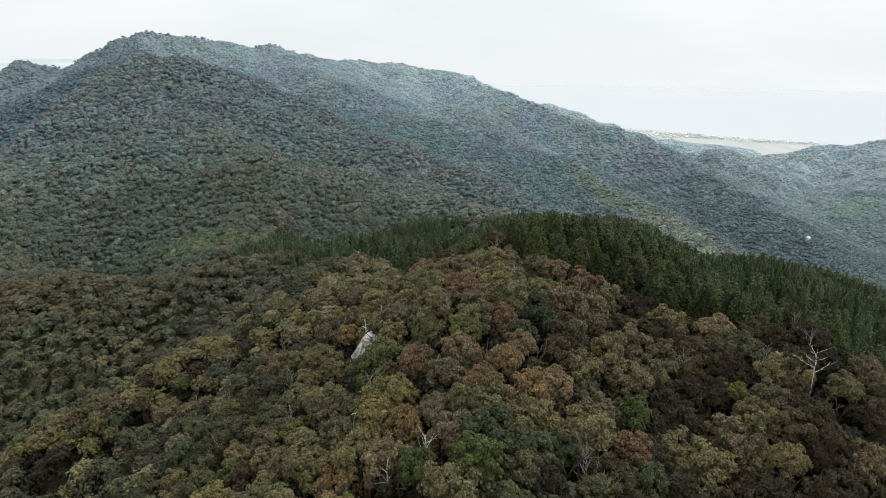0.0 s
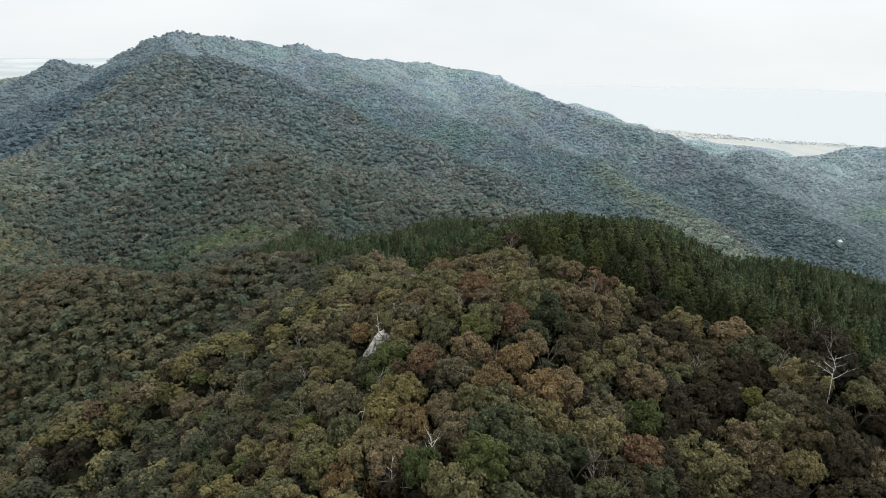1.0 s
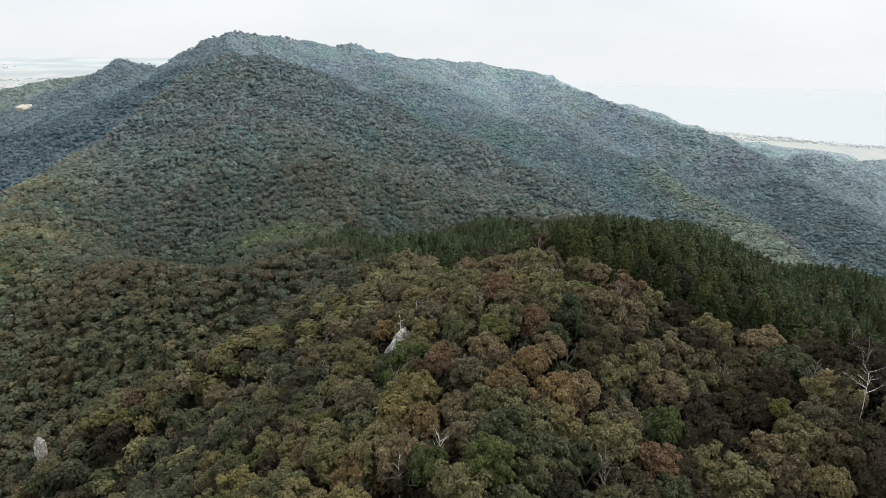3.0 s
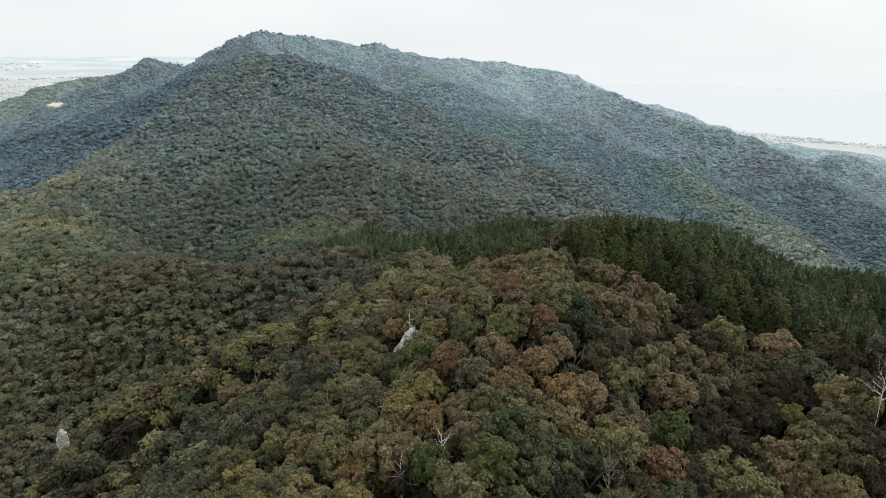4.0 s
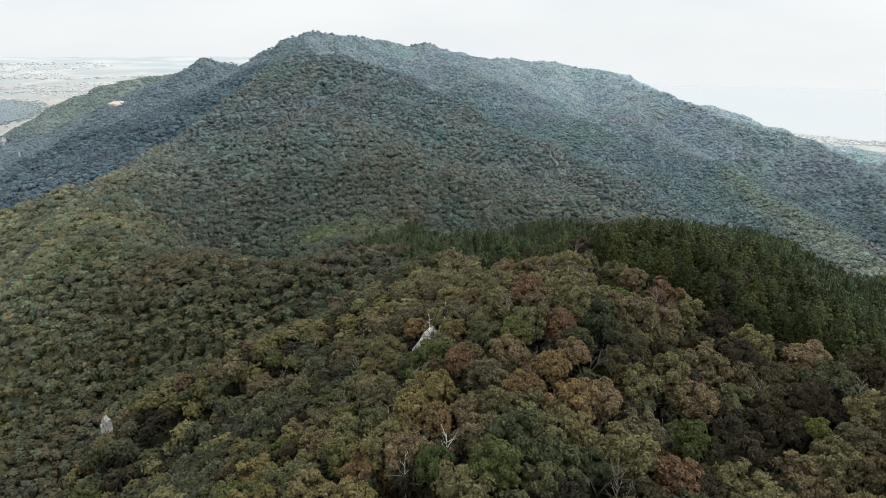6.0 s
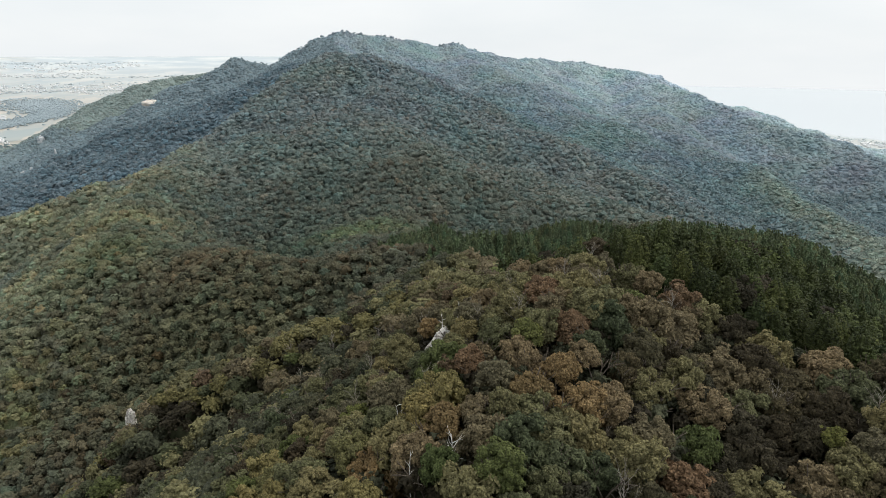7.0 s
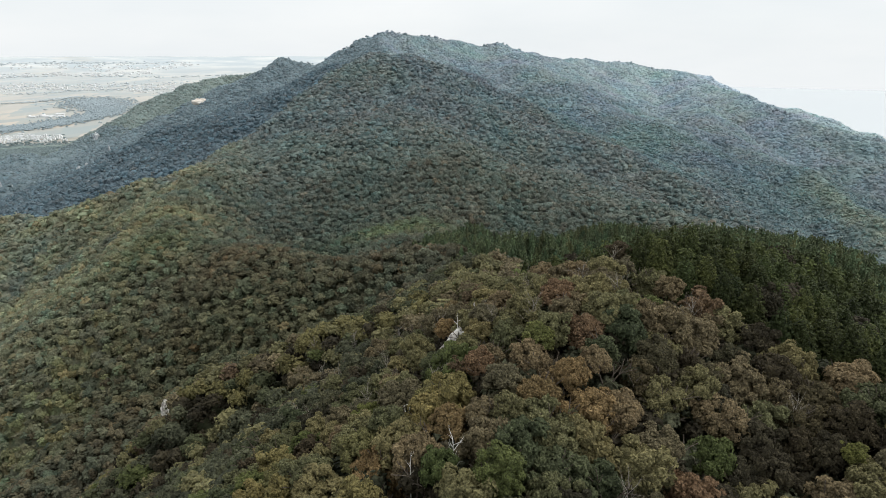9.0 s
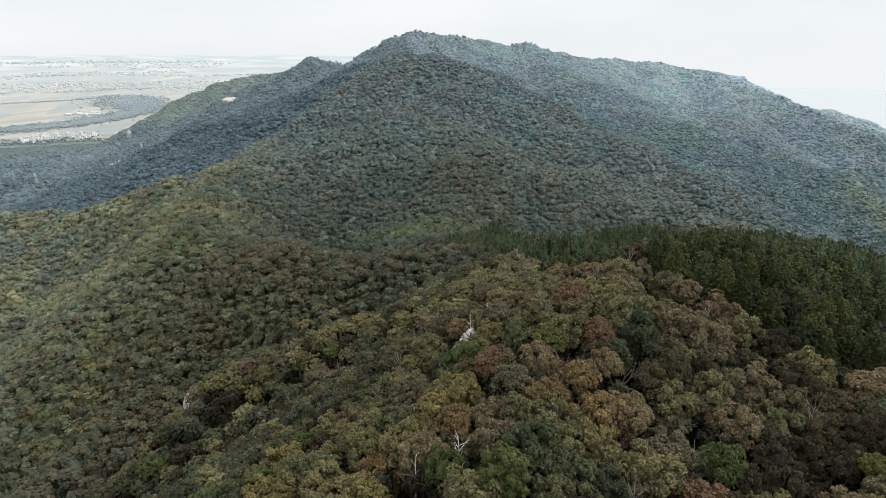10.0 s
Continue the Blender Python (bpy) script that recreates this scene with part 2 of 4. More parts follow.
# Canopy-top ridge lines (x, y, z over the camera's level), the slope of their flanks and the width of their rounded crest
RIDGES = {
    "near_crest": (((-14, -60, -86), (-4, 20, -47), (-2, 40, -39), (0, 60, -33), (7, 85, -28.5), (17, 108, -28.5), (32, 140, -36), (44, 170, -44), (42, 215, -52), (16, 270, -65), (-14, 305, -76), (-20, 340, -88)), 0.78, 16),
    "near_left_spur": (((8, 98, -33), (-14, 107, -40), (-43, 113, -50), (-63, 106, -61), (-80, 104, -79), (-98, 100, -105)), 1.1, 9),
    "near_right_spur": (((20, 105, -32), (40, 82, -33), (60, 70, -44), (84, 55, -62)), 0.7, 10),
    "rock_knoll": (((-126, 152, -104), (-112, 160, -103)), 0.6, 6),
    "back_shoulder": (((4, 112, -36), (-16, 128, -41), (-28, 160, -51), (-27, 205, -60)), 0.9, 14),
    "right_shoulder": (((48, 215, -54), (103, 212, -66), (150, 260, -86), (190, 317, -104), (205, 420, -130)), 0.5, 20),
    "bowl": (((-27, 205, -62), (-70, 260, -75), (-103, 299, -84), (-112, 380, -82), (-130, 445, -66)), 0.55, 30),
    "saddle": (((45, 190, -48), (-27, 205, -58), (-82, 200, -67), (-140, 216, -74), (-186, 232, -75), (-235, 295, -72), (-262, 375, -67), (-275, 450, -68)), 0.85, 18),
    "front_left": (((-256, 600, -6), (-262, 575, -17), (-273, 545, -37), (-281, 515, -49), (-284, 446, -62), (-275, 372, -72), (-285, 318, -80), (-324, 314, -92), (-382, 321, -103), (-434, 318, -110), (-520, 300, -142)), 0.85, 12),
    "front_right": (((-256, 600, -6), (-240, 670, -14), (-195, 665, -36), (-137, 630, -51), (-66, 590, -76), (-2, 548, -98), (42, 515, -110), (89, 478, -120)), 0.45, 25),
    "front_nose": (((-256, 600, -6), (-225, 520, -38), (-200, 440, -54), (-130, 445, -61), (-80, 458, -74), (-20, 445, -90)), 0.4, 25),
    "main_link": (((-256, 605, -6), (-285, 720, -26), (-370, 900, -18), (-450, 1060, 16)), 0.8, 20),
    "main_ridge": (((-599, 1014, -19), (-545, 1048, -29), (-522, 1064, -17), (-498, 1080, 0), (-478, 1093, 15), (-452, 1105, 23), (-425, 1115, 25), (-376, 1139, 19), (-327, 1186, -3), (-282, 1197, 1), (-236, 1309, -14), (-88, 1477, -23), (19, 1429, -45), (68, 1340, -65), (119, 1212, -72), (164, 1135, -88), (267, 1020, -118), (326, 935, -142), (348, 848, -157), (354, 732, -170), (357, 672, -182)), 0.45, 15),
    "main_face": (((-282, 1197, 3), (-225, 1020, -26), (-135, 950, -46), (-40, 860, -84), (40, 780, -115)), 0.4, 25),
    "right_face": (((19, 1429, -48), (40, 1200, -78), (60, 1000, -98), (100, 880, -116), (165, 800, -128), (190, 690, -143), (197, 550, -134), (182, 466, -126), (172, 380, -118)), 0.55, 14),
    "knob_spur": (((-610, 1004, -16), (-665, 991, -49), (-728, 979, -87), (-784, 861, -131), (-845, 745, -180)), 0.5, 15),
    "scar_ridge": (((-797, 1204, -44), (-850, 1128, -56), (-894, 1065, -88), (-933, 1027, -138), (-979, 980, -156), (-972, 911, -172), (-958, 849, -174), (-926, 732, -160), (-912, 668, -155), (-930, 560, -170)), 0.5, 15),
    "east_hill": (((560, 1330, -212), (640, 1290, -186), (720, 1230, -162), (800, 1150, -142), (1000, 1000, -120)), 0.38, 25),
    "east_spur": (((800, 1150, -172), (640, 960, -186), (540, 820, -206)), 0.36, 25),
    "coast_knoll": (((385, 1240, -192), (448, 1160, -168), (471, 1148, -156), (504, 1135, -166), (565, 1120, -200)), 0.45, 15),
    "coast_hills": (((400, 1560, -196), (520, 1600, -198), (620, 1560, -208)), 0.3, 30),
    "north_hill": (((190, 1640, -116), (260, 1560, -125), (350, 1450, -150), (480, 1400, -190)), 0.4, 20),
    "pale_peak": (((-60, 2600, -76), (70, 2598, -77), (143, 2594, -111), (308, 2575, -190), (400, 2560, -225)), 0.5, 20),
}


def ridge_height(x, y, crest, slope, width):
    """Height of one ridge at the places x, y: its crest line, less its flank."""
    best = np.full(x.shape, -1e9)
    for (x0, y0, z0), (x1, y1, z1) in zip(crest, crest[1:]):
        dx, dy = x1 - x0, y1 - y0
        s = np.clip(((x - x0) * dx + (y - y0) * dy) / (dx * dx + dy * dy), 0, 1)
        away = np.hypot(x - x0 - s * dx, y - y0 - s * dy)
        best = np.maximum(best, z0 + s * (z1 - z0) - slope * (np.sqrt(away * away + width * width) - width))
    return best


def ripple_noise(x, y, scale, seed):
    """Smooth value noise from a few turned sine waves."""
    total = np.zeros_like(x)
    waves = np.random.default_rng(seed)
    for i in range(7):
        a, p, k = waves.uniform(0, 6.28), waves.uniform(0, 6.28), waves.uniform(0.6, 1.7) / scale
        total += np.sin((x * math.cos(a) + y * math.sin(a)) * k * 6.28 + p)
    return total / 3.5


def land(x, y):
    """World height of the ground."""
    x, y = np.asarray(x, float), np.asarray(y, float)
    soft = 3.0
    total = np.full(x.shape, -228.0 / soft)
    for crest, slope, width in RIDGES.values():
        total = np.logaddexp(total, ridge_height(x, y, crest, slope, width) / soft)
    hills = soft * total
    r = np.hypot(x, y)
    rough = np.clip((hills + 225) / 40, 0, 1)
    hills = hills + rough * (ripple_noise(x, y, 60, 3) * np.clip(r / 150, 0, 1) * 1.8 + (np.abs(ripple_noise(x, y, 190, 5)) * 9 - 4 + np.abs(ripple_noise(x, y, 90, 8)) * 3.5 - 2) * np.clip((r - 260) / 250, 0, 1))
    z = EYE + hills - TREE * np.clip((hills + 226) / 20, 0, 1)
    # the plain is bent up inland so the camera sees it reach the horizon, and dips under the lake on the other side
    azimuth = np.degrees(np.arctan2(x, y))
    inland = np.clip((-azimuth - 8) / 12, 0, 1) * np.clip((150 + azimuth) / 20, 0, 1)
    lift = np.clip((r - 1800) / 3000, 0, 1)
    shore = np.clip((r - np.interp(azimuth, (8, 22), (2380, 2020))) / 60, 0, 1) * np.clip((azimuth + 6) / 4, 0, 1) * np.clip((120 - azimuth) / 10, 0, 1)
    return z + 176 * lift ** 1.15 * inland - 8 * shore


def mesh_of(name, verts, tris, quads, materials, tri_kind=None, quad_kind=None, smooth=False, leaf=None):
    """A mesh from arrays of corners, triangles and quads, with material numbers by face."""
    me = bpy.data.meshes.new(name)
    verts = np.asarray(verts, np.float32)
    tris = np.asarray(tris, np.int32).reshape(-1, 3)
    quads = np.asarray(quads, np.int32).reshape(-1, 4)
    me.vertices.add(len(verts))
    me.vertices.foreach_set("co", verts.ravel())
    loops = np.concatenate([tris.ravel(), quads.ravel()])
    me.loops.add(len(loops))
    me.loops.foreach_set("vertex_index", loops)
    starts = np.concatenate([np.arange(len(tris)) * 3, 3 * len(tris) + np.arange(len(quads)) * 4]).astype(np.int32)
    me.polygons.add(len(starts))
    me.polygons.foreach_set("loop_start", starts)
    if tri_kind is not None:
        me.polygons.foreach_set("material_index", np.concatenate([tri_kind, quad_kind]).astype(np.int32))
    me.polygons.foreach_set("use_smooth", np.full(len(starts), smooth))
    if leaf is not None:
        shade = me.attributes.new("leaf", "FLOAT_COLOR", "POINT")
        shade.data.foreach_set("color", np.concatenate([leaf, np.ones((len(leaf), 1))], 1).astype(np.float32).ravel())
    for m in materials:
        me.materials.append(m)
    me.update(calc_edges=True)
    return me


def part(name, me, parent, label=""):
    """One mesh as a part under a thing."""
    ob = new(name, me)
    ob.parent = parent
    return tagged(ob, label)


# the ground: one sheet in rings, fine near the hill and coarse far off
spokes = np.radians(np.concatenate([np.arange(-64, 44, 0.5), np.arange(44, 296, 4.0)]))
rings = np.concatenate([[0.5], np.geomspace(6, 4900, 180)])
A, D = np.meshgrid(spokes, rings)
GX, GY = D * np.sin(A), D * np.cos(A)
GZ = land(GX, GY)
n = len(spokes)
i, j = np.meshgrid(np.arange(len(rings) - 1), np.arange(n), indexing="ij")
quads = np.stack([i * n + j, (i + 1) * n + j, (i + 1) * n + (j + 1) % n, i * n + (j + 1) % n], -1).reshape(-1, 4)[:, ::-1]
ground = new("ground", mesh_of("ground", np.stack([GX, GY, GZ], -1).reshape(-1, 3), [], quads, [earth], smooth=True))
tagged(ground, "wooded hills running down to a wide plain, haze painted into its pale fields", "ground", kind="structure")

# the lake beyond the coast
arc = np.radians(np.arange(-6, 120, 3.0))
reach = np.array([1900.0, 2800.0, 3600.0, 4900.0])
A, D = np.meshgrid(arc, reach)
n = len(arc)
i, j = np.meshgrid(np.arange(len(reach) - 1), np.arange(n - 1), indexing="ij")
quads = np.stack([i * n + j, i * n + j + 1, (i + 1) * n + j + 1, (i + 1) * n + j], -1).reshape(-1, 4)[:, ::-1]
water = new("water", mesh_of("water", np.stack([D * np.sin(A), D * np.cos(A), np.full(A.shape, -2.0)], -1).reshape(-1, 3), [], quads, [lake]))
tagged(water, "lake beyond the coast, haze painted into its pale colour", "lake", kind="structure")


# --- trees ---
ICO = bmesh.new()
bmesh.ops.create_icosphere(ICO, subdivisions=1, radius=1.0)
ICO_V = np.array([v.co[:] for v in ICO.verts])
ICO_T = np.array([[v.index for v in f.verts] for f in ICO.faces])
ICO.free()
DOME_T = ICO_T[ICO_V[ICO_T].mean(1)[:, 2] > -0.3]  # a dome, open at its foot
ICO2 = bmesh.new()
bmesh.ops.create_icosphere(ICO2, subdivisions=2, radius=1.0)
ICO2_V = np.array([v.co[:] for v in ICO2.verts])
ICO2_T = np.array([[v.index for v in f.verts] for f in ICO2.faces])
ICO2.free()


def spiral(count, depth):
    """Directions spread evenly from straight up down to where the height is 1 - depth."""
    k = np.arange(count) + 0.5
    lift = 1 - depth * k / count
    flat = np.sqrt(np.maximum(0.02, 1 - lift * lift))
    return np.stack([flat * np.cos(k * 2.39996), flat * np.sin(k * 2.39996), lift], 1)


def unit(v):
    return v / np.linalg.norm(v, axis=1, keepdims=True)


def tufts_at(centres, outward, radius, rng, tall=0.55, sides=6):
    """Ragged tufts of leaves at the centres, low many-pointed stars with their tops turned outward: corners and triangles."""
    count = len(centres)
    w = unit(outward)
    u = unit(np.cross(w, rng.normal(0, 1, (count, 3))))
    v = np.cross(w, u)
    turn = np.arange(sides) * 6.283 / sides + rng.normal(0, 0.22, (count, sides))
    wide = rng.uniform(0.55, 1.35, (count, sides))
    shape = np.zeros((count, sides + 1, 3))
    shape[:, 0] = np.stack([rng.normal(0, 0.15, count), rng.normal(0, 0.15, count), rng.uniform(0.7, 1.3, count) * tall], 1)
    shape[:, 1:] = np.stack([np.cos(turn) * wide, np.sin(turn) * wide, rng.normal(-0.12, 0.22, (count, sides))], -1)
    shape *= np.asarray(radius)[:, None, None]
    verts = centres[:, None] + shape[..., :1] * u[:, None] + shape[..., 1:2] * v[:, None] + shape[..., 2:] * w[:, None]
    k = np.arange(sides)
    fan = np.stack([np.zeros(sides, int), 1 + k, 1 + (k + 1) % sides], 1)
    return verts.reshape(-1, 3), (fan[None] + (np.arange(count) * (sides + 1))[:, None, None]).reshape(-1, 3)


def lump(centre, radius, rng, flat=0.8, closed=False):
    """A lumpy body under the leaves."""
    return np.asarray(centre) + ICO_V * np.array([1, 1, flat]) * radius * rng.uniform(0.8, 1.15, (len(ICO_V), 1)), ICO_T if closed else DOME_T


def joined(pieces):
    """Several pairs of corners and triangles as one."""
    verts, tris, base = [], [], 0
    for v, t in pieces:
        verts.append(v)
        tris.append(t + base)
        base += len(v)
    return np.concatenate(verts), np.concatenate(tris)


def broadleaf_crown(seed, boughs, each, size):
    """A rounded crown one unit in radius, about its middle: boughs that stand out in tiers, each covered with small leaf tufts."""
    rng = np.random.default_rng(seed)
    way = unit(spiral(boughs, 1.62) + rng.normal(0, 0.10, (boughs, 3)))
    turn = np.arctan2(way[:, 1], way[:, 0])
    lobes = 1 + 0.15 * np.sin(3 * turn + seed) * np.hypot(way[:, 0], way[:, 1]) + rng.normal(0, 0.10, boughs)
    centre = way * (rng.uniform(0.52, 0.74, boughs) * lobes)[:, None] * np.array([1, 1, 0.88])
    radius = rng.uniform(0.22, 0.36, boughs) * (26 / boughs) ** 0.4
    on = np.repeat(np.arange(boughs), each)
    out = unit(rng.normal(0, 0.8, (len(on), 3)) + way[on] * 0.8 + np.array([0, 0, 0.75]))
    places = centre[on] + out * np.array([1, 1, 0.66]) * radius[on][:, None] * rng.uniform(0.86, 1.08, (len(on), 1))
    leaves = tufts_at(places, out + np.array([0, 0, 0.7]), size * rng.uniform(0.7, 1.45, len(on)), rng, 0.65, 4)
    bodies = [lump(centre[b], radius[b] * 0.86, rng, 0.66, True) for b in range(boughs)]
    core = (ICO2_V * rng.uniform(0.44, 0.58, (len(ICO2_V), 1)) * np.array([1, 1, 0.88]), ICO2_T)
    return joined([leaves] + bodies + [core])


def lobed_crown(seed, lobes, tufts, size, heart=0.66, sides=6):
    """A crown one unit in radius for woods farther off: a heart and a few lobes, with ragged tufts of leaves on them."""
    rng = np.random.default_rng(seed)
    pieces = [lump((0, 0, 0), heart, rng, 0.95)]
    if lobes:
        way = unit(spiral(lobes, 1.1) + rng.normal(0, 0.18, (lobes, 3)))
        pieces += [lump(way[n] * rng.uniform(0.42, 0.56), rng.uniform(0.34, 0.46), rng) for n in range(lobes)]
    way = unit(spiral(tufts, 1.25) + rng.normal(0, 0.12, (tufts, 3)))
    centre = way * rng.uniform(0.70, 0.95, (tufts, 1)) * np.array([1, 1, 0.92])
    pieces.append(tufts_at(centre, way + np.array([0, 0, 0.7]), size * rng.uniform(0.7, 1.35, tufts), rng, 0.6, sides))
    return joined(pieces)


def conifer_crown(seed, tiers, around, size, sides=6):
    """A tall conical crown, one unit in radius at its foot and three high: tiers of drooping leaf tufts round a dark cone."""
    rng = np.random.default_rng(seed)
    places, out, radius = [], [], []
    for tier in range(tiers):
        level = (tier + 0.3) / tiers
        girth = (1 - level) ** 0.55 + 0.03
        count = max(2, round(around * girth))
        for n in range(count):
            a = 6.283 * (n + 0.5 * (tier % 2)) / count + rng.normal(0, 0.18)
            g = girth * rng.uniform(0.70, 0.98)
            places.append((math.cos(a) * g, math.sin(a) * g, level * 3.0 + rng.normal(0, 0.06)))
            out.append((math.cos(a), math.sin(a), 0.9 + level))
            radius.append(size * rng.uniform(0.8, 1.3) * (1.15 - 0.55 * level))
    leaves = tufts_at(np.array(places), np.array(out), np.array(radius), rng, 0.7, sides)
    ring = np.arange(7) * 6.283 / 7
    cone = np.concatenate([np.stack([np.cos(ring) * 0.80, np.sin(ring) * 0.80, np.zeros(7)], 1), np.stack([np.cos(ring) * 0.52, np.sin(ring) * 0.52, np.full(7, 1.5)], 1), [[0, 0, 3.0]]])
    f = [(a, (a + 1) % 7, 7 + a) for a in range(7)] + [((a + 1) % 7, 7 + (a + 1) % 7, 7 + a) for a in range(7)] + [(7 + a, 7 + (a + 1) % 7, 14) for a in range(7)]
    return joined([leaves, (cone, np.array(f))])


def limb(verts, faces, a, b, ra, rb, sides=6):
    """A tapered tube from a to b, added to lists of corners and quads."""
    a, b = np.array(a, float), np.array(b, float)
    way = (b - a) / np.linalg.norm(b - a)
    u = np.cross(way, (0.3, 0.9, 0.1))
    u /= np.linalg.norm(u)
    w = np.cross(way, u)
    base = len(verts)
    for p, r in ((a, ra), (b, rb)):
        for s in range(sides):
            t = 6.283 * s / sides
            verts.append(p + (u * math.cos(t) + w * math.sin(t)) * r)
    for s in range(sides):
        faces.append((base + s, base + (s + 1) % sides, base + sides + (s + 1) % sides, base + sides + s))


def branching(seed, height, girth, forks, depth, spread=0.6):
    """A trunk with limbs that fork: corners and quads."""
    rng = np.random.default_rng(seed)
    verts, faces = [], []

    def grow(p, way, length, r, left):
        steps = 3 if left == depth else 2
        for s in range(steps):
            way = way + rng.normal(0, 0.10, 3)
            way = way / np.linalg.norm(way)
            q = p + way * length / steps
            limb(verts, faces, p, q, r * (1 - 0.3 * s / steps), r * (1 - 0.3 * (s + 1) / steps), 6 if left > 1 else 4)
            p = q
            if left == depth and s == 1 and depth > 1:
                side = way + rng.normal(0, spread, 3)
                side[2] = abs(side[2]) * 0.6 + 0.2
                grow(p, side / np.linalg.norm(side), length * 0.45, r * 0.45, left - 1)
        if left > 0:
            for f in range(forks):
                side = way + rng.normal(0, spread, 3)
                side[2] = abs(side[2]) * 0.8 + 0.15
                grow(p, side / np.linalg.norm(side), length * rng.uniform(0.5, 0.75), r * 0.55, left - 1)

    grow(np.array((0.0, 0.0, -0.4)), np.array((0.03, 0.02, 1.0)), height, girth, depth)
    return np.array(verts), faces


def stand(x0, x1, y0, y1, gap, seed):
    """Tree places on a shaken grid."""
    rng = np.random.default_rng(seed)
    gx, gy = np.meshgrid(np.arange(x0, x1, gap), np.arange(y0, y1, gap * 0.87))
    gx = gx + (np.arange(gx.shape[0]) % 2)[:, None] * gap / 2
    x = (gx + rng.uniform(-0.36, 0.36, gx.shape) * gap).ravel()
    y = (gy + rng.uniform(-0.36, 0.36, gy.shape) * gap).ravel()
    return x, y


def is_conifer(x, y):
    """Where the conifer stands are: behind the near hill's top and down its far flank, and on the saddle."""
    edge = np.interp(x, (-12, 0, 13, 25, 41, 60, 90), (120, 106, 96, 91, 83, 76, 60))
    back = (x > -10) & (y > edge) & (y < 300) & (y < 240 + x)
    saddle = (np.abs(y - (203 - 0.06 * x)) < 22) & (x > -48) & (x < 60)
    behind = (x > -85) & (x < 10) & (y > 195 - 0.9 * (x + 30)) & (y > 190) & (y < 345)
    return back | saddle | behind


rng = np.random.default_rng(11)


def pick_kinds(x, y):
    """The kind of each tree on and round the near hill, by stand."""
    patch = ripple_noise(x, y, 90, 21) + 0.5 * ripple_noise(x, y, 30, 22)
    roll = rng.uniform(0, 1, x.shape) + 0.16 * patch
    chance = rng.uniform(0, 1, x.shape)
    name = np.full(x.shape, "olive", dtype="<U8")
    name[roll > 0.57] = "brown"
    name[roll > 0.93] = "russet"
    name[roll > 0.97] = "ochre"
    name[roll < 0.16] = "green"
    name[roll < 0.03] = "verdant"
    top = (y > 80) & (y < 116) & (x > -16) & (x < 24)
    name[top & (name == "green")] = "brown"
    # the steep western flank: golden along its edge, dark below it
    edge = np.interp(x, (-98, -80, -63, -43, -14, 0), (101, 105, 107, 114, 110, 140))
    flank = (x < -20) & (y < edge + 4)
    below = edge - y
    name[flank & (roll > 0.28) & (chance < np.interp(below, (0, 14, 30), (0.15, 0.62, 0.75)))] = "fern"
    name[flank & (chance > 0.9)] = "umber"
    name[flank & (below < 8) & (chance < 0.42)] = "gold"
    name[(x > -24) & (x < -4) & (y < 66) & (chance < 0.4)] = "gold"
    # the eastern flank: its shade painted in with darker leaf kinds
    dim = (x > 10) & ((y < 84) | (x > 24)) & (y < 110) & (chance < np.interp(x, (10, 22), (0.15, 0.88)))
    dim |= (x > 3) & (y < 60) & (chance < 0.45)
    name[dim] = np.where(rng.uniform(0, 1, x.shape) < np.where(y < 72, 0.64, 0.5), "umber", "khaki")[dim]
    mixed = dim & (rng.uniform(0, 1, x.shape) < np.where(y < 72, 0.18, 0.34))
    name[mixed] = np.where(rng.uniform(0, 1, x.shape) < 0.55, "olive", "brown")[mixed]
    name[(x > 3) & (x < 24) & (y < 62) & (chance > 0.6)] = "green"
    name[(x > 3) & (x < 24) & (y < 62) & (chance > 0.9)] = "verdant"
    # the hollow behind the western edge: valley shade put into darker leaf kinds
    hollow = (y > edge + 4) & (x < -22) & (x > -1.05 * y)
    name[hollow & (chance < 0.42)] = "fern"
    name[hollow & (chance > 0.42) & (chance < 0.56)] = "green"
    name[hollow & (chance > 0.86)] = "umber"
    pines = is_conifer(x, y) & (rng.uniform(0, 1, x.shape) < 0.94)
    name[pines] = "conifer"
    # darker conifers mostly on the eastern side, shade put into their green
    name[pines & (rng.uniform(0, 1, x.shape) < np.where((x > 18) & (y < 150), 0.62, 0.2))] = "fir"
    name[is_conifer(x, y) & ~pines] = "umber"
    return name


def spot(x, y, cx, cy, wide, deep=None):
    """A soft patch about a place, 1 at its middle."""
    deep = deep or wide
    return np.exp(-((x - cx) / wide) ** 2 - ((y - cy) / deep) ** 2)


def toward(colour, other, share):
    return colour + (np.array(other) - colour) * np.clip(share, 0, 1)[:, None]


